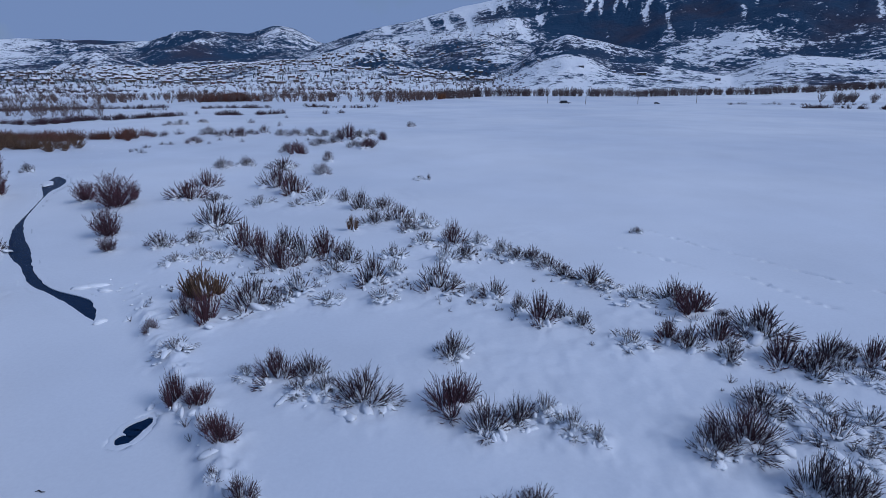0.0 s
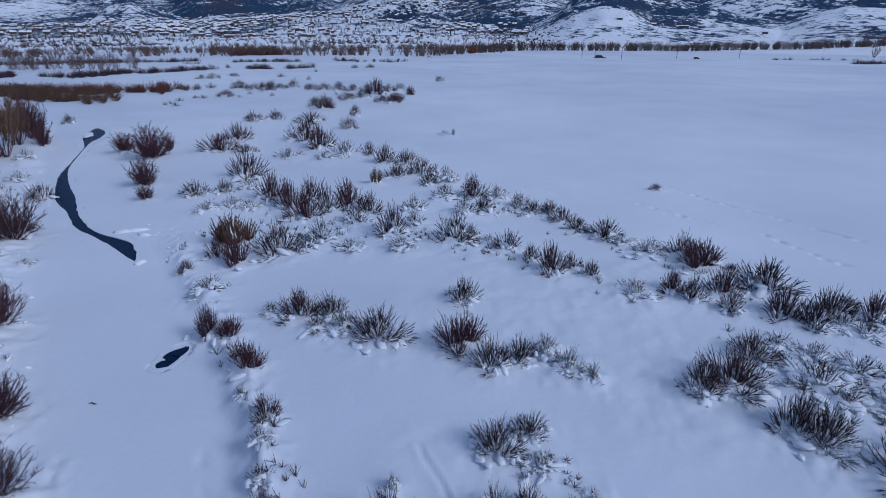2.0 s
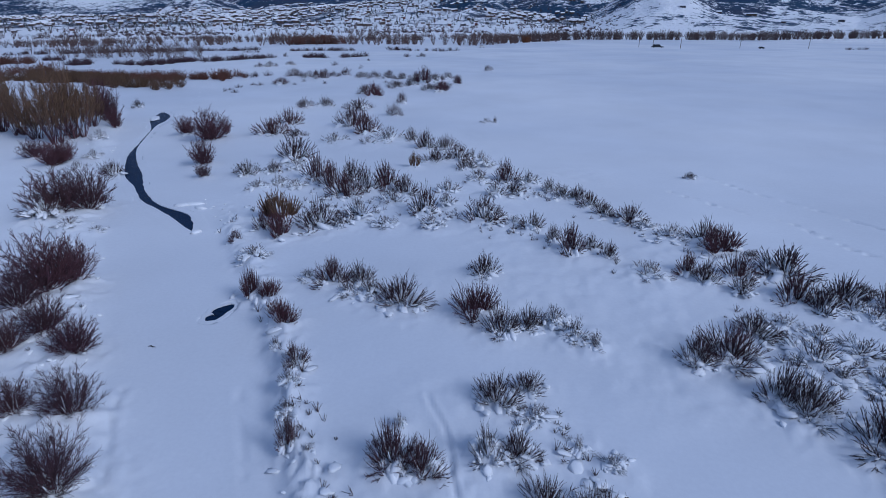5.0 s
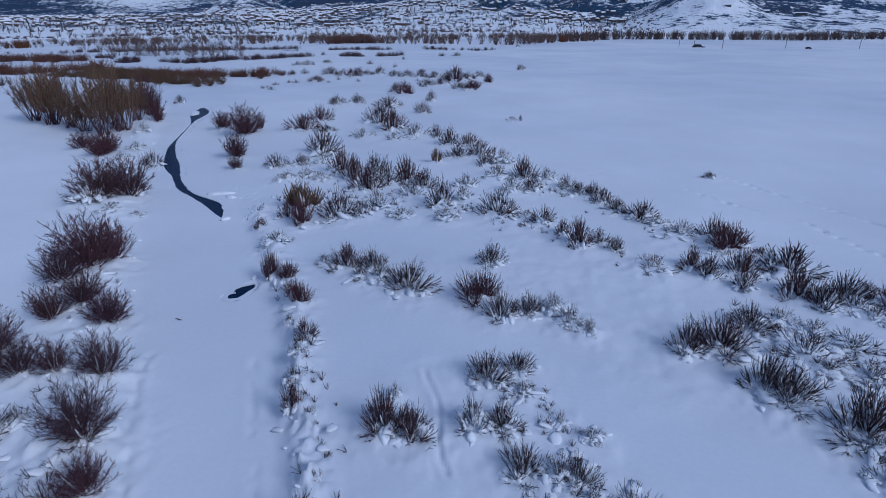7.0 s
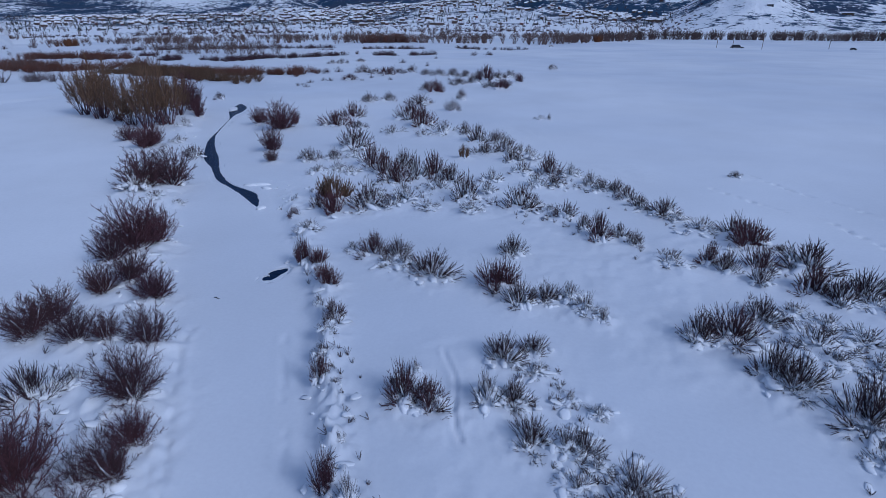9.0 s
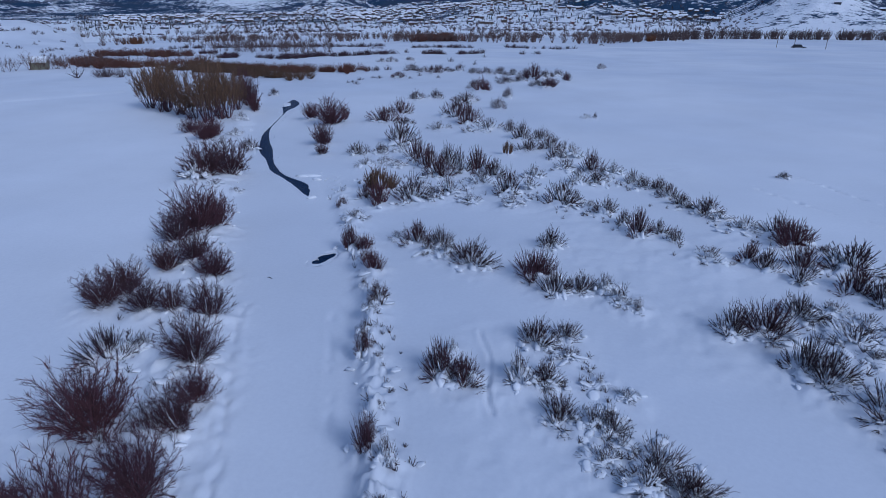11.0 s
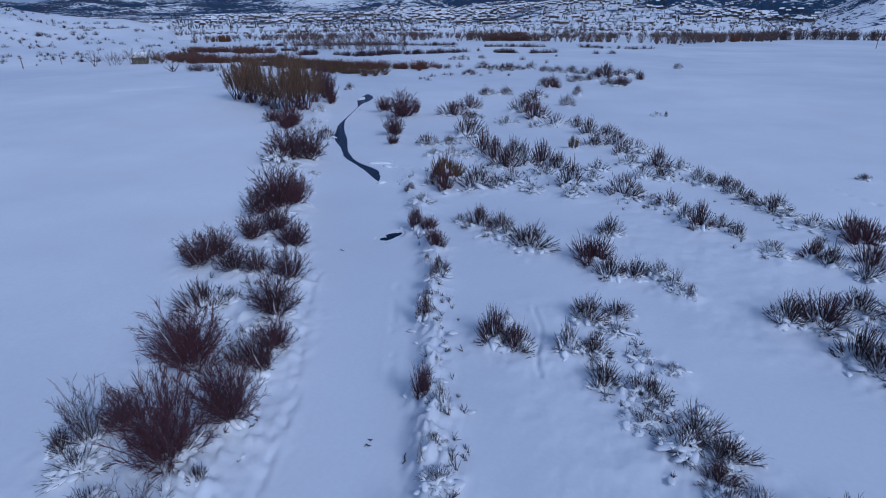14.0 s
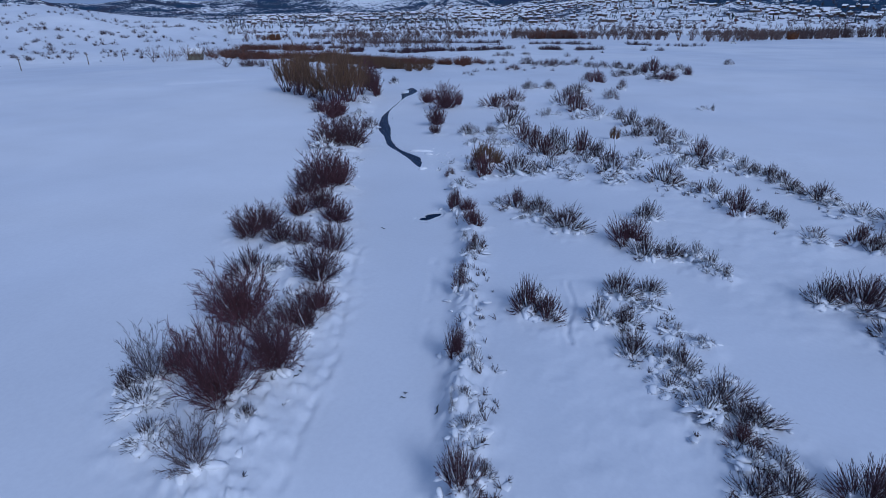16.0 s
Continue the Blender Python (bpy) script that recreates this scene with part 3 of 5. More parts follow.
def plant(row, style, places):
    """Notes shrubs (x, y, width, height) and heaps a drift round each."""
    for x, y, w, h in places:
        PLANTS.append((row, style, x, y, w, h))
        if style != "tree":
            MOUNDS.append((x, y, 0.62 * w + 0.25, (0.32 if style == "snowy" else 0.15) * min(h, 2.0) + 0.07))


plant("east front", "dark", [
    (10.0, 17.4, 1.7, 1.1), (13.2, 20.1, 1.9, 0.9), (12.5, 15.3, 1.7, 1.4), (13.3, 14.9, 1.9, 1.2),
    (15.2, 13.3, 2.7, 1.5),
])
plant("east front", "brown", [
    (11.5, 17.9, 2.4, 1.2),
])
plant("east front", "snowy", [
    (14.8, 21.2, 1.6, 0.5), (14.9, 18.1, 3.0, 0.9), (15.9, 20.3, 1.9, 0.6), (17.2, 19.2, 1.9, 0.6),
    (15.4, 17.0, 1.5, 0.5), (16.8, 16.8, 1.8, 0.6), (15.2, 12.5, 1.7, 0.5), (14.9, 11.0, 1.5, 0.5),
    (13.1, 14.5, 2.2, 0.7),
])
plant("east row", "brown", [
    (11.7, 26.4, 1.4, 1.0), (14.4, 26.4, 1.8, 1.4), (16.5, 24.1, 2.2, 1.3), (20.6, 23.9, 1.6, 1.3),
])
plant("east row", "dark", [
    (12.4, 25.5, 1.4, 1.2), (13.9, 24.3, 1.2, 0.8), (16.2, 29.6, 1.0, 0.4), (17.1, 27.4, 2.9, 1.4),
    (18.8, 24.4, 2.0, 1.3), (17.4, 23.1, 1.6, 1.2), (20.3, 25.4, 1.2, 0.5), (14.0, 31.6, 1.9, 1.3),
    (9.8, 34.7, 2.2, 1.0),
])
plant("east row", "snowy", [
    (19.3, 22.4, 1.6, 0.6), (18.9, 23.1, 1.8, 0.6), (12.0, 32.0, 1.9, 0.8), (9.6, 25.9, 2.1, 0.7),
    (10.6, 33.7, 1.7, 0.5),
])
plant("east row", "red", [
    (14.6, 29.9, 2.2, 1.4),
])
plant("north row", "dark", [
    (4.4, 41.1, 1.4, 1.0), (5.4, 39.8, 1.4, 0.8), (6.5, 39.2, 1.7, 1.0), (7.4, 37.6, 1.8, 1.0),
    (8.2, 36.0, 1.6, 0.7), (1.5, 39.8, 1.7, 0.9),
])
plant("north row", "snowy", [
    (2.6, 42.8, 1.8, 1.0), (-0.0, 38.9, 1.9, 1.1), (-1.7, 43.3, 2.6, 0.9),
])
plant("north row", "brown", [
    (0.6, 43.6, 2.3, 1.7),
])
plant("middle row", "dark", [
    (-0.4, 33.3, 2.5, 1.5), (3.0, 31.9, 1.5, 1.0), (4.3, 30.1, 1.1, 0.9), (6.7, 29.4, 1.1, 0.8),
    (7.6, 28.0, 1.1, 0.9),
])
plant("middle row", "snowy", [
    (1.8, 32.9, 1.2, 0.5), (0.6, 33.9, 1.2, 0.8),
])
plant("middle row", "brown", [
    (5.4, 28.4, 1.6, 1.6),
])
plant("centre", "dark", [
    (0.3, 24.6, 1.6, 1.1), (1.7, 18.7, 1.8, 1.1), (2.9, 19.3, 1.7, 0.9), (-6.2, 22.8, 1.4, 1.0),
    (-3.5, 20.7, 2.6, 1.2), (1.8, 13.6, 1.8, 1.0), (2.9, 14.6, 1.5, 0.7), (2.7, 10.9, 1.5, 0.8),
])
plant("centre", "red", [
    (0.4, 20.2, 2.1, 1.4),
])
plant("centre", "snowy", [
    (4.1, 19.7, 1.3, 0.8), (5.0, 18.6, 1.4, 0.9), (5.8, 18.0, 1.1, 0.7), (-9.2, 22.7, 1.3, 0.5),
    (-6.4, 21.2, 1.5, 0.6), (-5.2, 21.1, 1.5, 0.9), (3.2, 12.9, 1.3, 0.4), (1.7, 10.6, 1.5, 1.1),
])
plant("centre", "brown", [
    (-7.7, 22.5, 1.9, 1.3),
])
plant("lone", "brown", [
    (-1.4, 10.0, 1.8, 1.4), (-0.4, 9.8, 1.8, 1.05),
])
plant("lone", "snowy", [
    (-1.0, 10.0, 1.0, 0.4), (-2.0, 10.4, 0.8, 0.5), (-1.5, 11.7, 0.5, 0.5),
])
plant("south east", "dark", [
    (3.6, 8.9, 1.7, 0.9), (8.1, 6.8, 1.8, 0.6), (8.4, 3.7, 1.8, 0.6), (9.2, 4.2, 1.5, 0.8),
])
plant("south east", "snowy", [
    (4.8, 8.9, 1.4, 0.8), (5.3, 7.3, 1.6, 0.5), (5.8, 10.9, 1.0, 0.4), (4.7, 11.6, 1.0, 0.3),
    (6.6, 6.5, 1.7, 0.7), (5.8, 8.2, 1.2, 0.4), (8.9, 5.2, 1.5, 0.5), (8.1, 4.8, 1.3, 0.6),
])
plant("south east", "grey", [
    (5.4, 8.9, 1.4, 0.9), (7.0, 7.7, 1.8, 0.8), (7.7, 6.9, 1.5, 0.7),
])
plant("south east", "brown", [
    (7.8, 5.7, 1.3, 0.6), (11.0, 5.0, 2.0, 1.2),
])
plant("right bank", "red", [
    (-11.6, 20.7, 0.9, 1.3), (-10.5, 20.4, 1.1, 0.9), (-8.6, 17.9, 1.5, 1.1), (-2.3, 5.2, 0.9, 1.4),
])
plant("right bank", "snowy", [
    (-8.1, 16.0, 0.7, 0.5), (-6.2, 13.1, 0.9, 0.5), (-5.7, 11.7, 1.0, 0.6), (-13.6, 25.1, 1.8, 0.6),
    (-1.3, 4.7, 0.9, 1.0), (-0.8, 3.2, 1.0, 0.3), (-2.8, 7.2, 0.5, 0.3), (-4.3, 10.0, 0.7, 0.3),
    (-0.7, 2.2, 0.3, 0.8), (0.2, 1.7, 1.2, 0.5),
])
plant("right bank", "brown", [
    (-6.6, 14.6, 1.1, 0.9), (-5.0, 10.2, 0.8, 1.2), (-16.1, 27.5, 0.9, 0.7), (1.3, -0.7, 1.4, 1.2),
])
plant("right bank", "dark", [
    (1.5, 0.3, 0.7, 0.6),
])
plant("brake", "olive", [
    (-15.0, 31.6, 2.3, 1.9),
])
plant("brake", "red", [
    (-13.5, 28.5, 1.7, 1.6),
])
plant("brake", "brown", [
    (-15.1, 29.6, 1.1, 1.4), (-15.8, 41.7, 2.4, 2.1), (-13.6, 39.5, 2.2, 1.9), (-11.8, 37.5, 2.4, 1.6),
    (-9.1, 40.0, 2.2, 2.0),
])
plant("brake", "dark", [
    (-11.7, 30.7, 2.9, 1.6), (-12.5, 41.2, 2.3, 1.8), (-10.5, 39.1, 1.9, 1.7), (-7.2, 38.8, 1.9, 1.4),
    (-4.8, 34.4, 2.1, 1.8), (-20.7, 48.3, 3.7, 2.1), (-23.0, 42.8, 2.3, 1.1), (-20.7, 43.6, 1.7, 0.9),
])
plant("brake", "snowy", [
    (-10.0, 30.9, 1.7, 0.9), (-9.3, 32.6, 1.9, 1.2), (-7.8, 36.6, 2.3, 1.0), (-3.9, 39.6, 1.9, 1.0),
    (-3.5, 36.1, 1.5, 0.9), (-19.0, 44.6, 1.7, 0.8), (-20.0, 38.8, 2.1, 0.7), (-18.5, 39.8, 2.1, 0.7),
    (-16.8, 39.2, 2.0, 0.6), (-12.1, 33.6, 1.8, 0.6), (-7.1, 31.4, 1.8, 0.6), (-3.8, 31.5, 1.8, 0.6),
])
plant("north scrub", "brown", [
    (-28.0, 59.5, 3.7, 1.7), (-28.7, 66.0, 3.4, 1.9), (-20.2, 66.2, 3.9, 2.2), (-17.3, 62.0, 2.9, 2.0),
    (-18.2, 86.0, 1.6, 1.5),
])
plant("north scrub", "dark", [
    (-32.2, 79.8, 2.9, 1.2), (-24.9, 58.9, 2.2, 0.8), (-29.4, 81.8, 2.7, 1.2), (-23.2, 78.9, 4.1, 1.3),
    (-16.7, 74.8, 2.4, 1.4), (-10.8, 58.5, 1.5, 1.4), (-8.6, 55.1, 2.3, 1.8), (-6.4, 54.9, 2.5, 1.3),
    (-6.6, 49.9, 2.6, 1.1), (-4.4, 50.4, 2.3, 1.4), (-3.4, 47.3, 1.9, 1.1), (-27.5, 97.3, 2.9, 1.4),
    (-23.8, 105.8, 3.6, 1.2), (-21.6, 108.7, 3.1, 1.2), (-16.8, 103.3, 2.9, 1.1), (-2.2, 71.1, 0.5, 0.8),
    (-8.9, 145.7, 2.2, 1.1), (16.6, 46.6, 1.0, 0.5),
])
plant("north scrub", "snowy", [
    (-19.3, 56.6, 2.7, 1.0), (-15.3, 56.2, 2.0, 0.6), (-13.3, 58.2, 3.8, 1.3), (-3.1, 50.9, 1.8, 0.9),
    (-1.8, 47.9, 2.2, 1.1), (-3.4, 71.3, 1.6, 0.5),
])
plant("north scrub", "olive", [
    (-8.2, 47.0, 0.9, 1.3),
])
plant("north scrub", "red", [
    (-24.5, 93.4, 2.8, 2.0), (-14.3, 101.3, 3.4, 1.6), (-12.7, 113.5, 1.9, 1.8),
])
plant("far row", "dark", [
    (-35.7, 122.0, 3.1, 1.2), (-32.3, 121.3, 3.4, 1.3), (-29.0, 120.6, 3.0, 1.3), (-25.7, 119.9, 3.4, 1.2),
    (-22.1, 117.2, 2.9, 1.6), (-18.2, 118.8, 2.9, 1.3), (-15.9, 120.2, 2.7, 1.4), (-52.2, 124.3, 3.8, 1.5),
    (-47.4, 120.4, 3.1, 1.2), (-42.6, 123.5, 2.9, 1.1), (-40.6, 125.1, 2.6, 1.1), (-71.8, 153.9, 3.0, 1.3),
    (-74.0, 151.6, 2.6, 1.1), (-69.0, 160.9, 3.0, 1.0),
])
plant("far row", "red", [
    (-19.5, 113.6, 3.6, 2.7),
])
plant("far row", "brown", [
    (-43.2, 117.7, 2.8, 1.7), (-48.4, 108.0, 3.4, 1.1),
])
plant("island", "red", [
    (-39.0, 58.9, 2.1, 1.8), (-34.2, 56.1, 3.6, 3.0), (-33.8, 59.1, 1.0, 1.7), (-29.1, 45.9, 2.1, 2.2),
])
plant("island", "brown", [
    (-26.8, 41.9, 1.3, 1.0),
])
plant("island", "dark", [
    (-58.5, 77.1, 1.6, 1.2),
])
plant("left bank", "brown", [
    (-19.7, 14.0, 1.6, 1.4), (-22.0, 17.2, 2.0, 1.7), (-19.0, 15.3, 2.0, 1.4), (-19.5, 9.6, 2.2, 1.6),
    (-19.4, 10.9, 1.9, 1.5), (-16.9, 9.7, 1.9, 1.5), (-15.6, 10.2, 1.5, 1.3), (-13.8, 10.7, 2.1, 1.7),
    (-11.5, 7.2, 2.6, 1.9), (-9.2, 3.8, 1.8, 1.8), (-10.8, -1.1, 1.5, 1.1),
])
plant("left bank", "red", [
    (-22.1, 19.1, 3.1, 2.5), (-21.8, 20.5, 2.0, 2.0), (-16.7, 14.4, 1.9, 1.4), (-9.7, 5.4, 1.6, 1.3),
    (-11.5, 2.5, 3.0, 2.6), (-7.6, 0.8, 2.4, 2.3), (-8.0, -1.4, 2.9, 3.1),
])
plant("left bank", "dark", [
    (-15.2, 6.1, 2.4, 1.3), (-11.5, -2.7, 1.1, 0.8), (-6.4, -1.6, 0.6, 0.5),
])
plant("left bank", "snowy", [
    (-14.4, 7.3, 1.1, 0.7), (-8.3, -3.9, 1.6, 0.7), (-10.2, -3.0, 1.9, 0.6),
])
plant("left bank", "grey", [
    (-9.9, 3.2, 1.4, 1.4), (-12.9, 2.9, 2.0, 1.9), (-11.0, -2.1, 1.9, 2.2), (-5.8, -4.0, 2.0, 1.8),
])
plant("left upper", "brown", [
    (-31.6, 30.3, 3.6, 2.7), (-30.2, 31.8, 2.9, 2.6),
])
plant("left upper", "grey", [
    (-32.5, 32.7, 2.8, 2.1),
])
plant("left upper", "snowy", [
    (-31.5, 29.1, 2.5, 1.5), (-38.9, 41.2, 1.7, 0.8), (-40.9, 45.6, 1.9, 0.7), (-46.6, 53.7, 1.8, 0.9),
    (-28.5, 27.9, 1.7, 0.5), (-26.7, 28.3, 1.1, 0.3),
])
plant("left upper", "dark", [
    (-35.7, 41.5, 2.1, 1.2),
])
plant("left upper", "red", [
    (-42.5, 42.4, 2.4, 1.8), (-47.0, 44.9, 2.1, 1.5),
])
plant("cottonwood", "tree", [
    (-67.2, 58.2, 4.4, 6.0), (-64.5, 58.8, 4.2, 6.6), (-62.8, 56.5, 4.8, 7.2), (-58.6, 55.4, 4.0, 5.6), (-54.8, 53.6, 3.8, 5.2),
    (-50.8, 52.0, 4.6, 7.0), (-50.4, 54.9, 5.0, 7.4), (-52.6, 56.2, 4.2, 7.2), (-53.7, 61.4, 3.3, 5.2),
])
plant("cottonwood", "red", [
    (-58.2, 68.6, 3.5, 4.3), (-50.4, 61.3, 1.7, 2.2), (-42.6, 43.5, 2.5, 1.9),
])
plant("cottonwood", "brown", [
    (-53.4, 64.4, 2.7, 3.7),
])

# ---- the ground: one sheet, finest where the camera flies ----
CENTRE = (7.0, -14.0)


def ground():
    rings = [6.0]
    while rings[-1] < 3060:
        r = rings[-1]
        rings.append(r + (0.17 if r < 62 else 0.17 + 0.0150 * (r - 62) if r < 420 else 0.0130 * r))
    rings = np.array(rings)
    fine = np.arange(-76, 45, 0.215)
    coarse = np.linspace(45.3, 284, 210)
    az = np.radians(np.concatenate([fine, coarse[:-1]]))
    rr, aa = np.meshgrid(rings, az, indexing="ij")
    x, y = (CENTRE[0] + rr * np.sin(aa)).ravel(), (CENTRE[1] + rr * np.cos(aa)).ravel()
    wood = -0.3 + (0.66 + 1.2 * (fbm(x / 90, y / 90, 3, 58) - 0.5)) * step(700, 1000, np.hypot(x, y)) * (0.35 + 0.65 * step(-56, -46, np.degrees(np.arctan2(x, y)))) + 0.12 * step(-34, -22, np.degrees(np.arctan2(x, y)))
    z = land(x, y, wood) + drifts(x, y)
    near = np.hypot(x, y) < 130
    z[near] += tracks(x[near], y[near])
    wet = np.zeros(len(x))
    wet[near] = step(0.05, -0.05, leads(x[near], y[near]))
    z = np.where(wet > 0.3, -0.6, z)
    # the disc under the first ring
    x, y, z = np.append(x, CENTRE[0]), np.append(y, CENTRE[1]), np.append(z, float(np.mean(z[: len(az)])))
    n, m = len(rings), len(az)
    i, j = np.meshgrid(np.arange(n - 1), np.arange(m), indexing="ij")
    k = (j + 1) % m
    quads = np.stack([i * m + j, i * m + k, (i + 1) * m + k, (i + 1) * m + j], -1).reshape(-1, 4)
    me = bpy.data.meshes.new("ground")
    cap = [(n * m, (c + 1) % m, c) for c in range(m)]
    loops = np.concatenate([quads.ravel(), np.array(cap).ravel()])
    counts = np.concatenate([np.full(len(quads), 4), np.full(m, 3)])
    me.vertices.add(n * m + 1)
    me.vertices.foreach_set("co", np.stack([x, y, z], -1).astype(np.float32).ravel())
    me.loops.add(len(loops))
    me.loops.foreach_set("vertex_index", loops.astype(np.int32))
    me.polygons.add(len(counts))
    me.polygons.foreach_set("loop_start", np.concatenate([[0], np.cumsum(counts)[:-1]]).astype(np.int32))
    me.polygons.foreach_set("use_smooth", np.ones(len(counts), bool))
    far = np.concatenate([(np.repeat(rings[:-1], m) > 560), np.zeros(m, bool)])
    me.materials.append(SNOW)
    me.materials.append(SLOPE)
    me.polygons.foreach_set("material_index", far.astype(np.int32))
    me.update(calc_edges=True)
    me.validate()
    me.attributes.new("wooded", "FLOAT", "POINT").data.foreach_set("value", np.append(wood, 0.0).astype(np.float32))
    ob = new("ground", me)
    tagged(ob, "smooth snow-covered river meadow rising to wooded snowy mountains", "ground", kind="structure")


ground()


def spline(nodes, per=9):
    """A smooth run through nodes of any number of values."""
    pts, out = [Vector(p) for p in nodes], []
    for i in range(len(pts) - 1):
        a, b, c, d = pts[max(i - 1, 0)], pts[i], pts[i + 1], pts[min(i + 2, len(pts) - 1)]
        for k in range(per):
            t = k / per
            out.append(0.5 * (2 * b + (c - a) * t + (2 * a - 5 * b + 4 * c - d) * t * t + (3 * b - a - 3 * c + d) * t**3))
    return out + [pts[-1]]


def water():
    """Still water in the openings, and the rim of ice and snow round it."""
    for nodes, wob, far, label in ((LEAD, 0.10, 1.6, "dark open water winding through the river ice"), (HOLE, 0.09, 0.4, "small ragged hole of dark water in the ice")):
        run = spline(nodes)
        m = len(run)
        rims = {}
        for reach, z in ((0.2 * far, -0.045), (0.0, -0.12), (0.0, 0.016), (0.5 * far, 0.024), (far, 0.000)):
            line = []
            for side in (1, -1):
                half = []
                for i in range(m):
                    p, q, r = run[max(i - 1, 0)], run[i], run[min(i + 1, m - 1)]
                    d = Vector((r.x - p.x, r.y - p.y)).normalized()
                    w = max(q.z, 0.03) + wob * noise.noise((q.x * 1.1, q.y * 1.1, 3.0 * side)) + reach
                    on = reach * ((i == m - 1) - (i == 0))
                    half.append((q.x - side * d.y * w + d.x * on, q.y + side * d.x * w + d.y * on, z))
                line += half if side == 1 else half[::-1]
            rims[reach, z] = line
        keys = list(rims)
        sheet, edge = Build(), Build()
        sheet.add(rims[keys[0]], [(i, 2 * m - 1 - i, 2 * m - 2 - i, i + 1) for i in range(m - 1)])
        rows = [rims[k] for k in keys[1:]]
        edge.add([p for row in rows for p in row], [(a * 2 * m + i, a * 2 * m + (i + 1) % (2 * m), (a + 1) * 2 * m + (i + 1) % (2 * m), (a + 1) * 2 * m + i) for a in range(len(rows) - 1) for i in range(2 * m)])
        tagged(new("water", sheet.mesh("water", water_m)), label, "water", kind="structure")
        tagged(new("ice_edge", edge.mesh("ice_edge", SNOW)), "snow-covered rim of river ice round the open water", "ice", kind="structure")
    b, rnd = Build(), random.Random(3)
    b.lump((0, 0, 0), (1.0, 1.0, 0.10), rnd, 4, 14)
    floe = tagged(new("ice_floe", b.mesh("ice_floe", CLUMP, True)), "white snow-covered ice floe afloat in the open water", "ice floe")
    floe.matrix_basis = pose(FLOE[0], FLOE[1], 0.0, 0, 0, 122) @ Matrix.Diagonal((2.1, 0.66, 1, 1))
    for x, y, long, wide, turn in SLABS:
        b = Build()
        b.lump((0, 0, 0), (1.0, 1.0, 0.16), rnd, 4, 12, rough=0.25)
        slab = tagged(new("ice_slab", b.mesh("ice_slab", CLUMP, True)), "snow-covered slab of broken ice beside the open water", "ice slab", "broken ice slabs")
        slab.matrix_basis = pose(x, y, on_ground(x, y) + 0.02, 0, 0, turn) @ Matrix.Diagonal((long, wide, 1, 1))


# slabs by the water: x, y, half length, half width, turn
SLABS = [(-24.3, 34.6, 0.75, 0.40, 30), (-23.6, 34.9, 0.9, 0.35, 10), (-22.5, 34.0, 0.6, 0.30, 160), (-20.0, 29.3, 0.45, 0.30, 60), (-12.6, 21.2, 0.32, 0.2, 20), (-12.7, 20.7, 0.22, 0.15, 80)]
water()

# ---- shrubs ----
rnd = random.Random(7)
GROUPS = {"east front": "willows on the near meadow", "east row": "willows along the meadow edge", "north row": "willows along the meadow edge", "middle row": "willows in the middle row",
          "centre": "willows in the open meadow", "lone": "willows in the open meadow", "south east": "willows on the near meadow", "right bank": "willows on the near river bank",
          "brake": "willow brake by the river", "north scrub": "scattered far willows", "far row": "far willow rows", "island": "red willows by the open water",
          "left bank": "willows on the far river bank", "left upper": "willows on the far river bank", "cottonwood": "cottonwood grove"}
for row, style, x, y, w, h in PLANTS:
    if style != "tree":
        shrub(style, x, y, w, h, GROUPS[row], rnd, style in ("red", "brown", "grey") and row in ("left bank", "left upper", "island", "cottonwood"))


def snow_clods(name, count, seed, where, label):
    """Small lumps of snow that slid from twigs and banks."""
    rnd, b = random.Random(seed), Build()
    spots = [where(rnd) for _ in range(count)]
    heights = surface([q[0] for q in spots], [q[1] for q in spots])
    for (x, y, big), z in zip(spots, heights):
        r = big * rnd.uniform(0.4, 1.0)
        b.lump((x, y, float(z) + 0.15 * r), (r * rnd.uniform(0.9, 1.6), r * rnd.uniform(0.6, 1.0), r * rnd.uniform(0.25, 0.45)), rnd, 3, 7, rnd.uniform(0, 6.3))
    tagged(new(name, b.mesh(name, CLUMP, True)), label, "snow", kind="stuff")


def by_bank(rnd):
    v = rnd.uniform(-12, 44)
    n = np.interp(v, BANK_V, BANK_RIGHT) + abs(rnd.gauss(0.25, 0.75))
    return -0.6 * v + 0.8 * n, 0.8 * v + 0.6 * n, 0.17


def by_far_bank(rnd):
    v = rnd.uniform(-5, 70)
    n = np.interp(v, BANK_V, BANK_LEFT) - abs(rnd.gauss(0.2, 1.6))
    return -0.6 * v + 0.8 * n, 0.8 * v + 0.6 * n, 0.20


def by_shrub(rnd):
    row, style, x, y, w, h = rnd.choice([p for p in PLANTS if p[0] in ("east front", "east row", "centre", "south east", "brake", "middle row", "north row")])
    a, d = rnd.uniform(0, 6.3), 0.5 * w * rnd.uniform(0.5, 1.5)
    return x + d * math.cos(a), y + d * math.sin(a), 0.26


def beyond_pool(rnd):
    s = rnd.random()
    return -46 - 20 * s + rnd.gauss(0, 2.2), 72 + 38 * s + rnd.gauss(0, 2.2), 0.17


snow_clods("river_snow_clods", 90, 64, beyond_pool, "trodden lumps of snow along the frozen river")
snow_clods("bank_snow_clods", 60, 61, by_bank, "broken lumps of snow along the river bank")
snow_clods("far_bank_snow_clods", 60, 62, by_far_bank, "broken lumps of snow under the bank willows")
snow_clods("meadow_snow_clods", 150, 63, by_shrub, "small lumps of snow fallen round the willows")


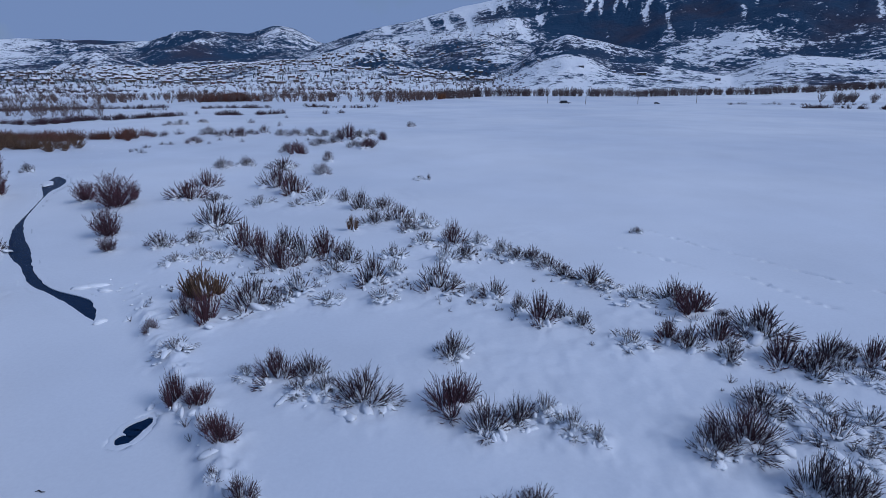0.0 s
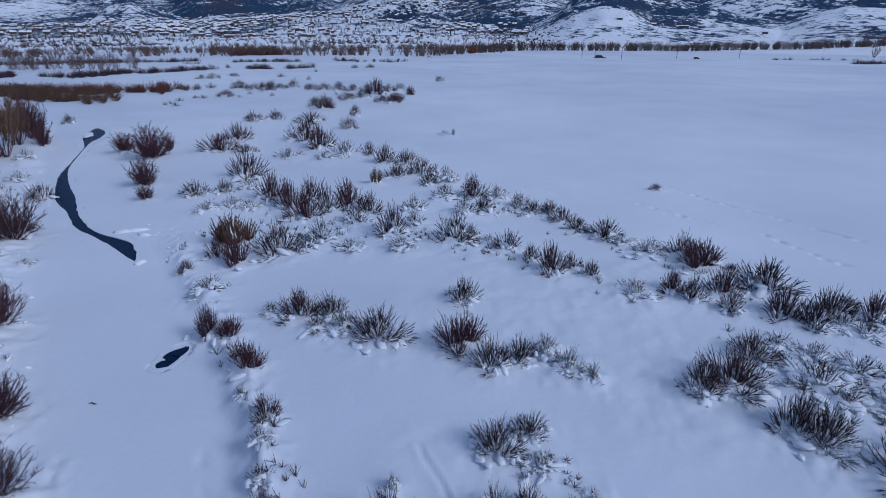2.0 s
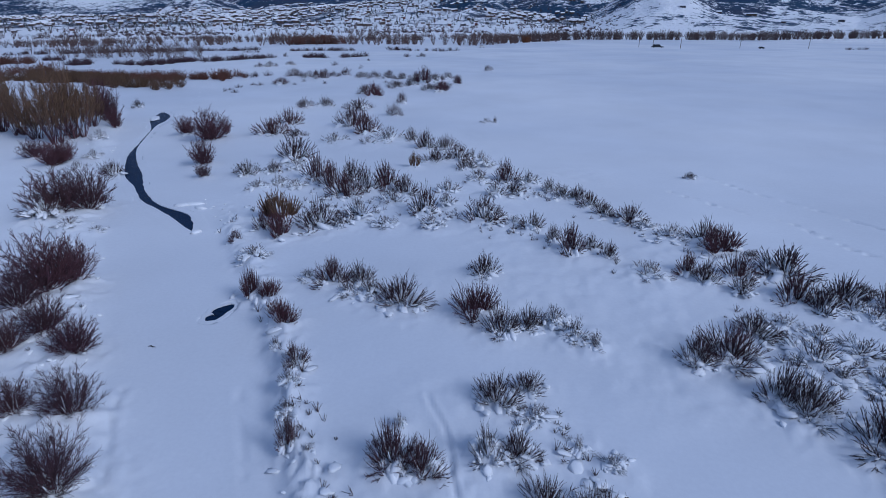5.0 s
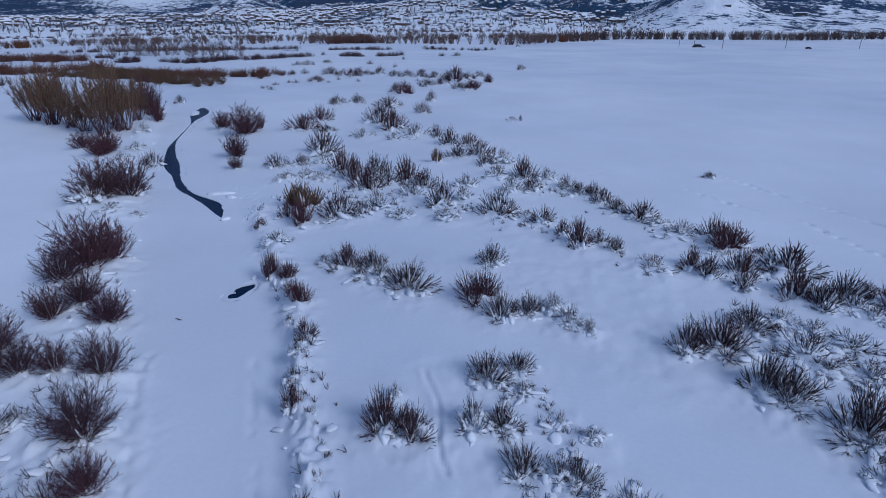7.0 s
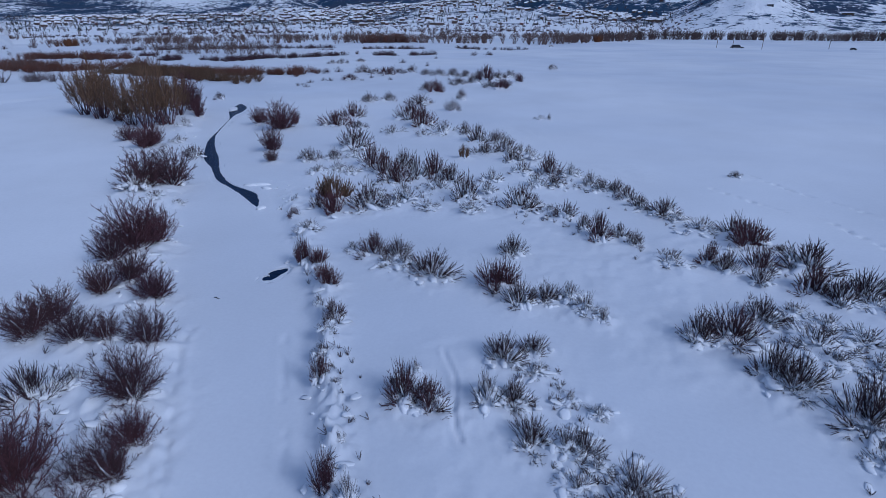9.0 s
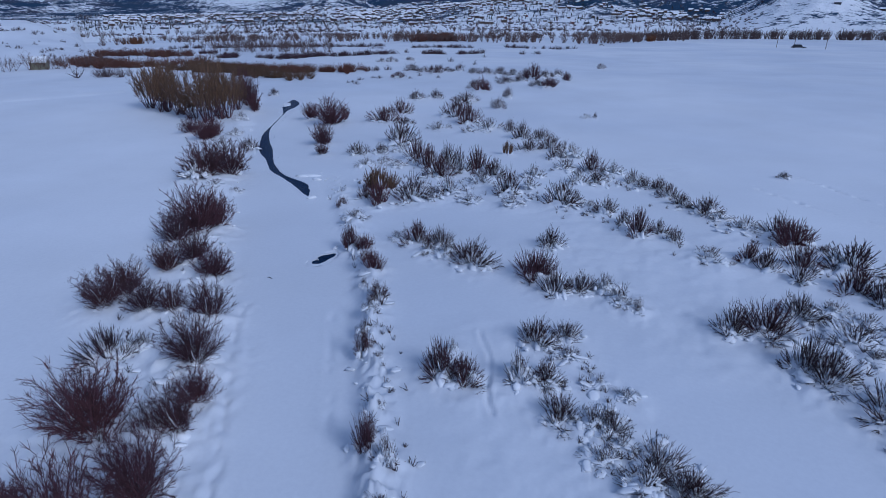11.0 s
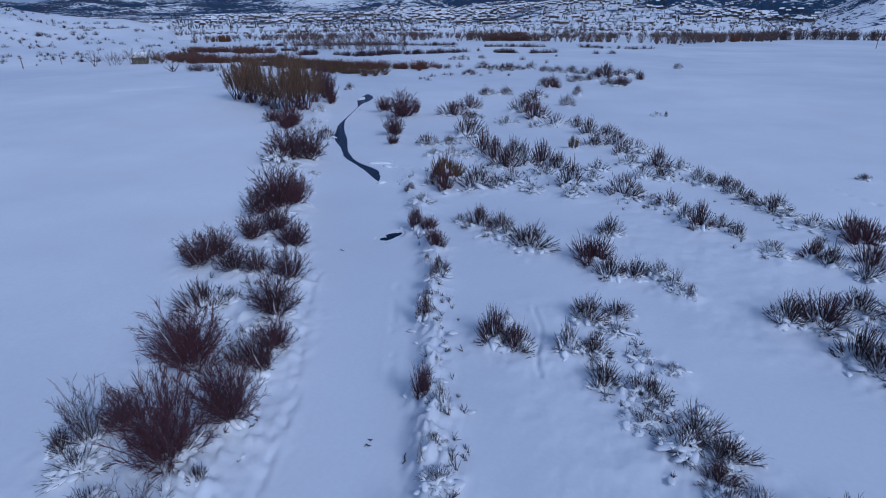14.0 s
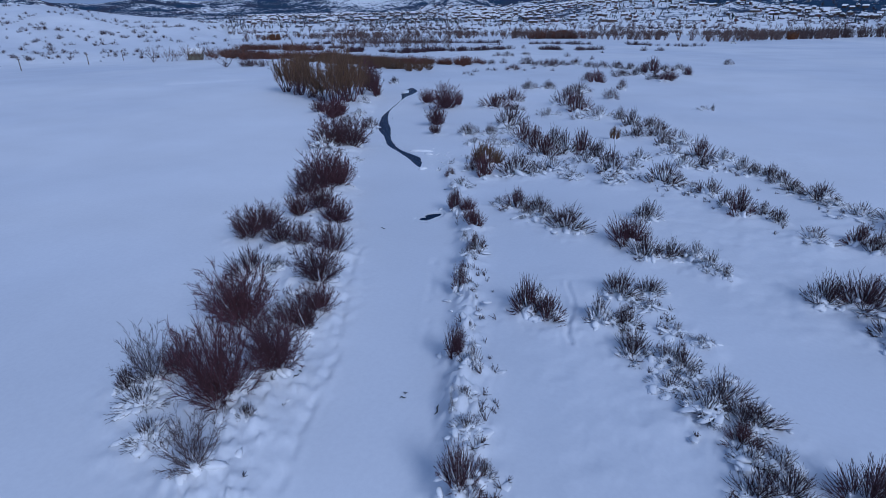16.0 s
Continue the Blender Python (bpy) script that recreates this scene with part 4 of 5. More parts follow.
def twig_tufts(name, seed, nodes, spread, count, label, lumps=0.5):
    """Tips of buried willows that stick out of the snow, too many to count."""
    rnd, b, clod = random.Random(seed), Build(), Build()
    spots = []
    for i in range(count):
        a, c = rnd.choice(list(zip(nodes, nodes[1:])))
        s = rnd.random()
        spots.append((a[0] + (c[0] - a[0]) * s + rnd.gauss(0, spread), a[1] + (c[1] - a[1]) * s + rnd.gauss(0, spread)))
    for (x, y), z in zip(spots, surface([q[0] for q in spots], [q[1] for q in spots])):
        h, lean = rnd.uniform(0.16, 0.5), 0.7 * any_way(rnd, 0, 0)
        fan(b, b, Vector((x, y, float(z) - 0.04)), (lean + Vector((0, 0, 1))).normalized(), 0.6 * h, h, rnd.randrange(4, 9), 3, 0, 0.012, rnd, 2, 0.1)
        if rnd.random() < lumps:
            r = rnd.uniform(0.10, 0.28)
            clod.lump((x + rnd.gauss(0, 0.2), y + rnd.gauss(0, 0.2), float(z)), (1.7 * r, r, 0.26 * r), rnd, 3, 8, rnd.uniform(0, 6.3), 0.35)
    tagged(new(name, b.mesh(name, BARK["snowy"])), label, "twigs", kind="stuff")
    tagged(new("drift_lumps", clod.mesh("drift_lumps", CLUMP, True)), "small wind-blown lumps of snow between the willows", "snow", kind="stuff")


TIPS = "dark twig tips of buried willows sticking out of the snow"
twig_tufts("willow_tips", 111, [(-17.5, 31), (-13, 36), (-8, 34)], 1.7, 110, TIPS)
twig_tufts("willow_tips", 112, [(13.5, 21), (16, 17), (18, 18.5), (15.5, 12.5), (16.5, 9.5)], 1.1, 120, TIPS)
twig_tufts("willow_tips", 113, [(3.6, 12.5), (5.2, 9.4), (6.4, 7.3), (8.6, 4.4)], 0.7, 60, TIPS)
twig_tufts("willow_tips", 114, [(-11.0, 20.9), (-6.7, 14.4), (-3.9, 9.9), (-0.9, 4.8), (1.1, 1.4), (3.1, -2.2)], 0.28, 70, TIPS, 0.15)
twig_tufts("willow_tips", 115, [(-4, 34.5), (2, 31.5), (7.5, 27.5)], 0.9, 60, TIPS)
twig_tufts("willow_tips", 116, [(-1, 41.5), (6, 38.5), (10.5, 33.5), (15, 27), (19, 23)], 0.8, 90, TIPS)
twig_tufts("willow_tips", 117, [(-22, 18), (-16.5, 10), (-10.5, 2), (-6.8, -2.5)], 1.0, 50, TIPS)


# ---- bare trees ----
TREES = {}


def tree_meshes(kind, variant):
    """A bare many-stemmed cottonwood of height 1 and half width 1: stems and twiggy crown."""
    if (kind, variant) in TREES:
        return TREES[kind, variant]
    far = kind != "tree"
    trunk, crown = bare_tree({"line": "far"}.get(kind, kind), random.Random(f"{kind}{variant}"))
    n = len(trunk.v)
    trunk.add(crown.v, crown.f)
    unit(trunk, Build(), 95)
    crown.v, trunk.v, trunk.f = trunk.v[n:], trunk.v[:n], [f for f in trunk.f if max(f) < n]
    TREES[kind, variant] = (trunk, crown) if far else (trunk.mesh("trunk", BARK["brown"]), crown.mesh("crown", BARK["tree"]))
    return TREES[kind, variant]


def tree(kind, x, y, width, height, group, rnd, label):
    trunk, crown = tree_meshes(kind, rnd.randrange(4))
    root = new("cottonwood_tree")
    tagged(root, label, "tree", group)
    root.matrix_basis = pose(x, y, on_ground(x, y), 0, 0, rnd.uniform(0, 360)) @ Matrix.Diagonal((0.5 * width, 0.5 * width, height, 1))
    child("trunk", trunk, root)
    tagged(child("crown", crown, root), kind="stuff")


for row, style, x, y, w, h in PLANTS:
    if style == "tree":
        tree("tree", x, y, 0.98 * w, h * rnd.uniform(0.82, 1.16), GROUPS[row], rnd, "tall bare olive-brown cottonwood with many stems beside the river")


# ---- thickets and tree lines on the valley floor ----
def along(nodes, s):
    """A place at the share s of a broken line."""
    lens = [math.dist(a, b) for a, b in zip(nodes, nodes[1:])]
    s *= sum(lens)
    for (a, b), d in zip(zip(nodes, nodes[1:]), lens):
        if s <= d:
            return a[0] + (b[0] - a[0]) * s / d, a[1] + (b[1] - a[1]) * s / d
        s -= d
    return nodes[-1]


class Joined:
    """Many far plants gathered into one mesh, as nobody could count them."""

    def __init__(self):
        self.v, self.f, self.n = [], [], 0

    def put(self, build, m):
        v = np.array(build.v)
        self.v.append(v @ np.array(m.to_3x3()).T + np.array(m.translation))
        for f in build.f:
            self.f.append(tuple(i + self.n for i in f))
        self.n += len(v)

    def done(self, name, mat, label, category):
        ob = new(name, mesh_from(name, np.concatenate(self.v).tolist(), self.f, [mat]))
        return tagged(ob, label, category, kind="stuff")


LIGHT = {}


def thicket(name, style, nodes, spread, count, low, high, label, seed, wide=1.5, beyond=0.0):
    rnd, all_ = random.Random(seed), Joined()
    for i in range(count):
        x, y = along(nodes, (i + rnd.random()) / count)
        x, y, h = x + rnd.gauss(0, spread), y + rnd.gauss(0, spread), rnd.uniform(low, high)
        if math.hypot(x, y) < beyond:
            continue
        if fbm(np.array([x / 7]), np.array([y / 7]), 2, 140 + seed)[0] < (0.36 if seed < 4 else 0.46 if seed > 5 else 0.50):
            continue
        key = (style, rnd.randrange(4), style in ("rust", "sallow", "brown", "grey"), 2)
        if key not in LIGHT:
            LIGHT[key] = shrub_build(*key)[0]
        w = 0.5 * h * wide * rnd.uniform(0.7, 1.3)
        all_.put(LIGHT[key], pose(x, y, on_ground(x, y) - 0.05 * h, 0, 0, rnd.uniform(0, 360)) @ Matrix.Diagonal((w, w, h, 1)))
    all_.done(name, BARK[style], label, "shrubs")


def tree_line(name, nodes, spread, count, low, high, label, seed, wide=1.35, gaps=0.0, kind="line"):
    rnd, all_ = random.Random(seed), Joined()
    spots = []
    for i in range(count):
        x, y = along(nodes, (i + rnd.random()) / count)
        x, y = x + rnd.gauss(0, spread), y + rnd.gauss(0, spread)
        if len(spots) < 8 or fbm(np.array([x / 22]), np.array([y / 22]), 2, 150)[0] > gaps:
            spots.append((x, y))
    for (x, y), z in zip(spots, surface([q[0] for q in spots], [q[1] for q in spots])):
        k = rnd.uniform(low, high)
        m = pose(x, y, float(z), 0, 0, rnd.uniform(0, 360)) @ Matrix.Diagonal((0.32 * k * wide, 0.32 * k * wide, k, 1))
        for b in tree_meshes(kind, rnd.randrange(5)):
            all_.put(b, m)
    all_.done(name, BARK["far"], label, "trees")


OLIVE = "dense olive-brown leafless willow thicket on the snowy flood plain"
RUST = "dark rust-red leafless willow thicket on the snowy flood plain"
DARK = "long strip of low dark leafless willows across the snow"
thicket("olive_willow_thicket", "sallow", [(-116, 115), (-100, 109), (-86, 105), (-70, 101)], 2.6, 230, 0.9, 2.6, OLIVE, 1)
thicket("rust_willow_thicket", "rust", [(-110, 120), (-86, 114), (-69, 113), (-66, 122)], 2.4, 190, 1.0, 2.2, RUST, 2)
thicket("rust_willow_thicket", "rust", [(-170, 128), (-149, 118), (-135, 119), (-131, 134)], 3.4, 150, 1.2, 2.8, RUST, 3)
thicket("rust_willow_thicket", "rust", [(-216, 172), (-170, 171)], 3.4, 100, 1.8, 3.0, RUST, 15)
thicket("willow_strip", "brown", [(-178, 189), (-166, 189), (-136, 158), (-113, 160), (-112, 172), (-99, 180)], 2.0, 200, 1.0, 2.0, DARK, 4, 2.0)
thicket("willow_strip", "dark", [(-102, 176), (-91, 203), (-78, 201), (-60, 213), (-40, 215)], 2.0, 170, 1.0, 2.0, DARK, 5, 2.0)
thicket("willow_strip", "dark", [(-120, 240), (-90, 262), (-60, 268), (-30, 262)], 3.0, 120, 1.0, 1.8, DARK, 16, 2.2)
thicket("willow_strip", "dark", [(-240, 235), (-190, 250), (-130, 262)], 4.0, 160, 1.0, 2.0, DARK, 17, 2.2)
thicket("willow_strip", "dark", [(-66, 116), (-48, 128), (-38, 140), (-56, 170)], 4.0, 34, 0.9, 1.6, DARK, 18, 1.6)
thicket("willow_strip", "dark", [(-60, 96), (-50, 108), (-30, 118)], 4.0, 16, 0.5, 0.9, DARK, 19, 1.8)
thicket("willow_strip", "grey", [(-120, 90), (-108, 95)], 1.6, 16, 1.6, 2.6, "grey leafless shrubs at the field's edge", 20)
thicket("rust_willow_thicket", "rust", [(-146, 340), (-116, 353)], 2.4, 50, 4.2, 5.4, RUST, 6)
thicket("orange_willow_thicket", "orange", [(-23, 393), (-3, 396)], 1.4, 34, 4.2, 5.6, "tall orange-twigged willows beside the far road", 7, 1.1)
thicket("orange_willow_thicket", "orange", [(-322, 283), (-308, 281)], 2.0, 10, 3.6, 5.0, "tall orange-twigged willows on the valley floor", 21, 1.2)
thicket("willow_strip", "dark", [(130, 330), (240, 350), (330, 370)], 2.0, 60, 1.0, 1.8, DARK, 8, 2.4)
thicket("willow_strip", "dark", [(178, 285), (196, 292), (214, 296)], 1.6, 60, 1.2, 2.4, DARK, 23, 1.7)
thicket("willow_strip", "dark", [(228, 300), (262, 322)], 1.6, 46, 1.4, 2.8, DARK, 24, 1.7)
tree_line("roadside_grove", [(262, 400), (285, 408), (300, 404)], 5.0, 18, 4.5, 7.5, "tall bare brown cottonwoods beside the far road", 25, 1.7)
thicket("hill_scrub", "dark", [(-165, 85), (-225, 105), (-300, 120), (-250, 160), (-215, 150)], 26.0, 620, 0.4, 1.6, "low dark sagebrush scattered over the snowy hillside", 22, 2.0, 212.0)
tree_line("bare_grove", [(-186, 206), (-152, 203), (-124, 200)], 4.5, 70, 3.6, 6.2, "grove of bare brown cottonwoods on the valley floor", 11, 1.35, 0.0, "sapling")
tree_line("far_tree_row", [(-300, 330), (-200, 340), (-122, 345), (-76, 350), (-26, 345), (0, 420)], 7.0, 300, 3.4, 6.6, "long row of bare brown trees below the town", 12, 1.35, 0.44)
tree_line("far_tree_row", [(-4, 418), (27, 468), (111, 495), (230, 538), (330, 560), (440, 580)], 3.5, 480, 5.0, 7.6, "dense row of bare trees at the foot of the mountain", 13)
tree_line("sapling_row", [(-163, 97), (-157, 101), (-152, 108), (-146, 112), (-138, 118)], 1.5, 26, 2.6, 4.8, "bare grey saplings under the snowy hill", 14, 1.5, 0.0, "sapling")

# broken strips of trees between the river flats and the town: degrees, distance at both ends
STRIPS = [(-57, 400, -46, 420), (-50, 520, -38, 500), (-46, 452, -36, 440), (-41, 585, -28, 560), (-38, 470, -30, 455), (-33, 520, -22, 540), (-30, 440, -21, 462),
          (-25, 600, -14, 590), (-22, 500, -13, 510), (-17, 448, -9, 470), (-13, 560, -3, 580), (-9, 500, -1, 520), (-60, 600, -50, 640), (-44, 640, -30, 660), (-20, 650, -5, 670)]
for i, (a0, r0, a1, r1) in enumerate(STRIPS):
    ends = [(r * math.sin(radians(a)), r * math.cos(radians(a))) for a, r in ((a0, r0), (a1, r1))]
    tree_line("valley_tree_strip", ends, 6.0 if i % 3 else 2.5, 80 if i % 2 else 60, 1.8, 4.4, "broken strip of bare trees across the valley floor", 40 + i, 1.8, 0.40)

# ---- the town on the far slope ----
WALLS = [plain_material("umber_siding", (0.075, 0.046, 0.036)), plain_material("grey_siding", (0.10, 0.10, 0.115)), plain_material("brick_red_siding", (0.13, 0.046, 0.038)),
         plain_material("tan_siding", (0.11, 0.075, 0.056))]
GLASS = plain_material("dark_window_glass", (0.02, 0.025, 0.03), 0.1)
TRIM = plain_material("brown_roof_edge", (0.07, 0.05, 0.045))
HOUSE = {}


def house_meshes(kind):
    if kind in HOUSE:
        return HOUSE[kind]
    w, d, h, rise = [(10, 7.5, 3.4, 2.3), (13, 8, 4.2, 2.4), (8.5, 7, 4.8, 2.2), (24, 12, 5.2, 1.6)][kind]
    wall, roof, eave, window, door = Build(), Build(), Build(), Build(), Build()
    wall.add([(-w / 2, -d / 2, -2), (w / 2, -d / 2, -2), (w / 2, d / 2, -2), (-w / 2, d / 2, -2), (-w / 2, -d / 2, h), (w / 2, -d / 2, h), (w / 2, d / 2, h), (-w / 2, d / 2, h),
              (-w / 2, 0, h + rise), (w / 2, 0, h + rise)],
             [(0, 1, 5, 4), (2, 3, 7, 6), (1, 2, 6, 9, 5), (3, 0, 4, 8, 7), (4, 5, 9, 8), (6, 7, 8, 9), (0, 3, 2, 1)])

    def slab(build, over, low, high):
        a, e = w / 2 + over, d / 2 + over
        drop = rise * over / (d / 2)
        pts = []
        for t in (low, high):
            pts += [(-a, -e, h - drop + t), (a, -e, h - drop + t), (a, 0, h + rise + t), (-a, 0, h + rise + t), (a, e, h - drop + t), (-a, e, h - drop + t)]
        build.add(pts, [(6, 7, 8, 9), (9, 8, 10, 11), (0, 3, 2, 1), (3, 5, 4, 2), (0, 1, 7, 6), (4, 5, 11, 10), (1, 2, 8, 7), (2, 4, 10, 8), (0, 6, 9, 3), (3, 9, 11, 5)])

    slab(eave, 0.7, 0.02, 0.22)
    slab(roof, 0.62, 0.22, 0.70)
    window.box((-0.8, -0.06, 0), (0.8, 0.06, 1.3))
    door.box((-0.55, -0.06, 0), (0.55, 0.06, 2.1))
    HOUSE[kind] = (w, d, h, wall.mesh("wall", WALLS[kind]), eave.mesh("eave", TRIM), roof.mesh("roof_snow", CLUMP), window.mesh("window", GLASS), door.mesh("door", TRIM))
    return HOUSE[kind]


def house(kind, x, y, turn, label, group):
    w, d, h, wall, eave, roof, window, door = house_meshes(kind)
    root = new("house")
    tagged(root, label, "house", group)
    root.matrix_basis = pose(x, y, on_ground(x, y), 0, 0, turn) @ Matrix.Diagonal((0.5, 0.5, 0.5, 1))
    body = child("wall", wall, root)
    child("roof", eave, root)
    child("roof_snow", roof, root, "thick white snow on the roof")
    for i in range(3 if w < 20 else 6):
        o = child("window", window, body)
        o.matrix_basis = pose(-w / 2 + (i + 0.7) * w / (3.4 if w < 20 else 6.4), -d / 2 - 0.03, 1.2 + 1.6 * (i % 2 if h > 5 else 0))
    o = child("door", door, body)
    o.matrix_basis = pose(0.32 * w, -d / 2 - 0.03, 0)


LOOKS = ["umber wooden house with a snow-covered gable roof", "grey wooden house with a snow-covered gable roof", "brick-red house with a snow-covered gable roof",
         "long tan lodge with a snow-covered low gable roof"]
rnd = random.Random(21)
count = 0
while count < 270:
    az, r = rnd.uniform(-48, 4), rnd.uniform(800, 1350)
    x, y = r * math.sin(radians(az)), r * math.cos(radians(az))
    if fbm(np.array([x / 120]), np.array([y / 120]), 2, 131)[0] < 0.42:
        continue
    kind = rnd.choice([0, 0, 1, 1, 2, 2, 3])
    house(kind, x, y, -az + rnd.choice([0, 0, 90]) + rnd.uniform(-20, 20), LOOKS[kind], "houses of the town")
    count += 1
for az, r, kind in ((13, 760, 1), (16, 800, 0), (18.5, 830, 3), (21, 780, 0), (25, 820, 1), (9, 880, 0)):
    house(kind, r * math.sin(radians(az)), r * math.cos(radians(az)), -az, LOOKS[kind], "houses on the foothill")

# the upper town, too far to count
rnd, walls, roofs = random.Random(77), Joined(), Joined()
polar = np.array([(rnd.uniform(-50, 5), rnd.uniform(900, 1800)) for _ in range(1500)])
xs, ys = polar[:, 1] * np.sin(np.radians(polar[:, 0])), polar[:, 1] * np.cos(np.radians(polar[:, 0]))
for az, x, y, z, lot in zip(polar[:, 0], xs, ys, surface(xs, ys), fbm(xs / 160, ys / 160, 2, 132)):
    if lot < 0.40 or z > 48:
        continue
    w, d, h = rnd.uniform(4, 8), rnd.uniform(4, 6), rnd.uniform(2.0, 3.4)
    b, c = Build(), Build()
    b.box((-w / 2, -d / 2, -2), (w / 2, d / 2, h))
    c.add([(-w / 2 - 0.5, -d / 2 - 0.5, h), (w / 2 + 0.5, -d / 2 - 0.5, h), (w / 2 + 0.5, d / 2 + 0.5, h), (-w / 2 - 0.5, d / 2 + 0.5, h), (-w / 2 - 0.5, 0, h + 2), (w / 2 + 0.5, 0, h + 2)],
          [(0, 1, 5, 4), (2, 3, 4, 5), (1, 2, 5), (3, 0, 4), (0, 3, 2, 1)])
    m = pose(x, y, float(z), 0, 0, -az + rnd.choice([0, 90]) + rnd.uniform(-20, 20))
    walls.put(b, m)
    roofs.put(c, m)
walls.done("upper_town_walls", WALLS[0], "brown walls of the many far houses of the upper town", "houses")
roofs.done("upper_town_roofs", CLUMP, "snow-covered roofs of the many far houses", "roofs")

# trees between the houses
CON = []
for variant in range(3):
    rnd2 = random.Random(variant + 50)
    b = Build()
    for k in range(7):
        z0 = 0.6 + k * 1.0
        n, r = 9, (2.0 - 0.26 * k) * rnd2.uniform(0.9, 1.1)
        ring = [(r * rnd2.uniform(0.7, 1.15) * math.cos(2 * math.pi * s / n), r * rnd2.uniform(0.7, 1.15) * math.sin(2 * math.pi * s / n), z0 + rnd2.uniform(-0.15, 0.2)) for s in range(n)]
        b.add(ring + [(0, 0, z0 + 1.7)], [(s, (s + 1) % n, n) for s in range(n)])
    b.tube([(0, 0, -0.5), (0, 0, 1.5)], [0.18, 0.15], 5)
    CON.append(b)
rnd, bare, firs = random.Random(33), Joined(), Joined()
polar = np.array([(rnd.uniform(-52, 6), rnd.uniform(600, 1600)) for _ in range(2300)])
xs, ys = polar[:, 1] * np.sin(np.radians(polar[:, 0])), polar[:, 1] * np.cos(np.radians(polar[:, 0]))
for r, x, y, z in zip(polar[:, 1], xs, ys, surface(xs, ys)):
    k, turn = rnd.uniform(0.55, 1.05), rnd.uniform(0, 360)
    if rnd.random() < 0.62:
        if r < 800:
            continue
        k *= 0.72
        m = pose(x, y, float(z), 0, 0, turn) @ Matrix.Diagonal((k, k, k, 1))
        firs.put(rnd.choice(CON), m)
    else:
        m = pose(x, y, float(z), 0, 0, turn) @ Matrix.Diagonal((3.0 * k, 3.0 * k, 6.5 * k, 1))
        for b in tree_meshes("town", rnd.randrange(5)):
            bare.put(b, m)
bare.done("town_trees", BARK["far"], "bare brown trees among the houses of the town", "trees")
firs.done("town_conifers", CONIFER, "dark conifers among the houses of the town", "trees")


# scrub oak and hedges on the slopes round the houses
SCRUB = []
for variant in range(5):
    b, rnd2 = Build(), random.Random(variant + 80)
    fan(b, b, Vector((0, 0, -0.05)), Vector((0, 0, 1)), 0.9, 1.0, 8, 1, 0, 0.10, rnd2, 1, -0.3)
    SCRUB.append(b)
rnd, scrub, spots = random.Random(91), Joined(), []
while len(spots) < 5200:
    az, r = rnd.uniform(-58, 8), 640 + 1150 * rnd.random() ** 1.3
    spots.append((r * math.sin(radians(az)), r * math.cos(radians(az))))
xs, ys = (np.array(v) for v in zip(*spots))
thick_in = fbm(xs / 70, ys / 70, 3, 133)
for x, y, z, keep in zip(xs, ys, surface(xs, ys), thick_in):
    if keep > 0.50:
        k = rnd.uniform(1.0, 2.5)
        scrub.put(rnd.choice(SCRUB), pose(x, y, float(z), 0, 0, rnd.uniform(0, 360)) @ Matrix.Diagonal((1.3 * k, 1.3 * k, k, 1)))
scrub.done("hillside_scrub", BARK["dark"], "dark scrub oak and hedges on the slopes round the town", "shrubs")

shed = tagged(new("shed"), "small pale green-tan wooden shed with a snowy roof under the hill", "shed")
shed.matrix_basis = pose(-158, 106, on_ground(-158, 106), 0, 0, 40)
b, c = Build(), Build()
b.add([(-2, -1.5, -0.5), (2, -1.5, -0.5), (2, 1.5, -0.5), (-2, 1.5, -0.5), (-2, -1.5, 2.0), (2, -1.5, 2.0), (2, 1.5, 2.0), (-2, 1.5, 2.0), (-2, 0, 3.0), (2, 0, 3.0)],
      [(0, 1, 5, 4), (2, 3, 7, 6), (1, 2, 6, 9, 5), (3, 0, 4, 8, 7), (4, 5, 9, 8), (6, 7, 8, 9)])
c.add([(-2.3, -1.9, 1.8), (2.3, -1.9, 1.8), (2.3, 0, 3.1), (-2.3, 0, 3.1), (2.3, 1.9, 1.8), (-2.3, 1.9, 1.8), (-2.3, -1.9, 2.1), (2.3, -1.9, 2.1), (2.3, 0, 3.4), (-2.3, 0, 3.4), (2.3, 1.9, 2.1), (-2.3, 1.9, 2.1)],
      [(6, 7, 8, 9), (9, 8, 10, 11), (0, 1, 7, 6), (4, 5, 11, 10), (1, 2, 8, 7), (2, 4, 10, 8), (0, 6, 9, 3), (3, 9, 11, 5)])
child("wall", b.mesh("wall", plain_material("pale_shed_boards", (0.30, 0.29, 0.20))), shed)
child("roof", c.mesh("roof", CLUMP), shed, "snow-covered roof")

# dark bars for ice cracks and an undercut bank gap: x, y, length, turn
ICE_CRACKS = [(-14.0, 15.7, 0.34, 10), (-2.9, 2.4, 0.22, 30), (-3.0, 2.7, 0.12, 10), (-1.45, 2.4, 0.6, 112), (-6.9, 1.1, 0.28, 75), (-7.0, 1.4, 0.16, 20)]


# ---- poles, vehicles and dark bars for ice cracks ----
def utility_pole(x, y, high, label="weathered wooden utility pole with a cross-arm in the snow"):
    root = tagged(new("utility_pole"), label, "utility pole", "poles along the road")
    root.matrix_basis = pose(x, y, on_ground(x, y))
    p, a = Build(), Build()
    p.tube([(0, 0, -0.4), (0, 0, high)], [0.14, 0.10], 6)
    a.box((-0.9, -0.06, high - 0.75), (0.9, 0.06, high - 0.6))
    child("post", p.mesh("post", POLE), root)
    child("cross_arm", a.mesh("cross_arm", POLE), root)


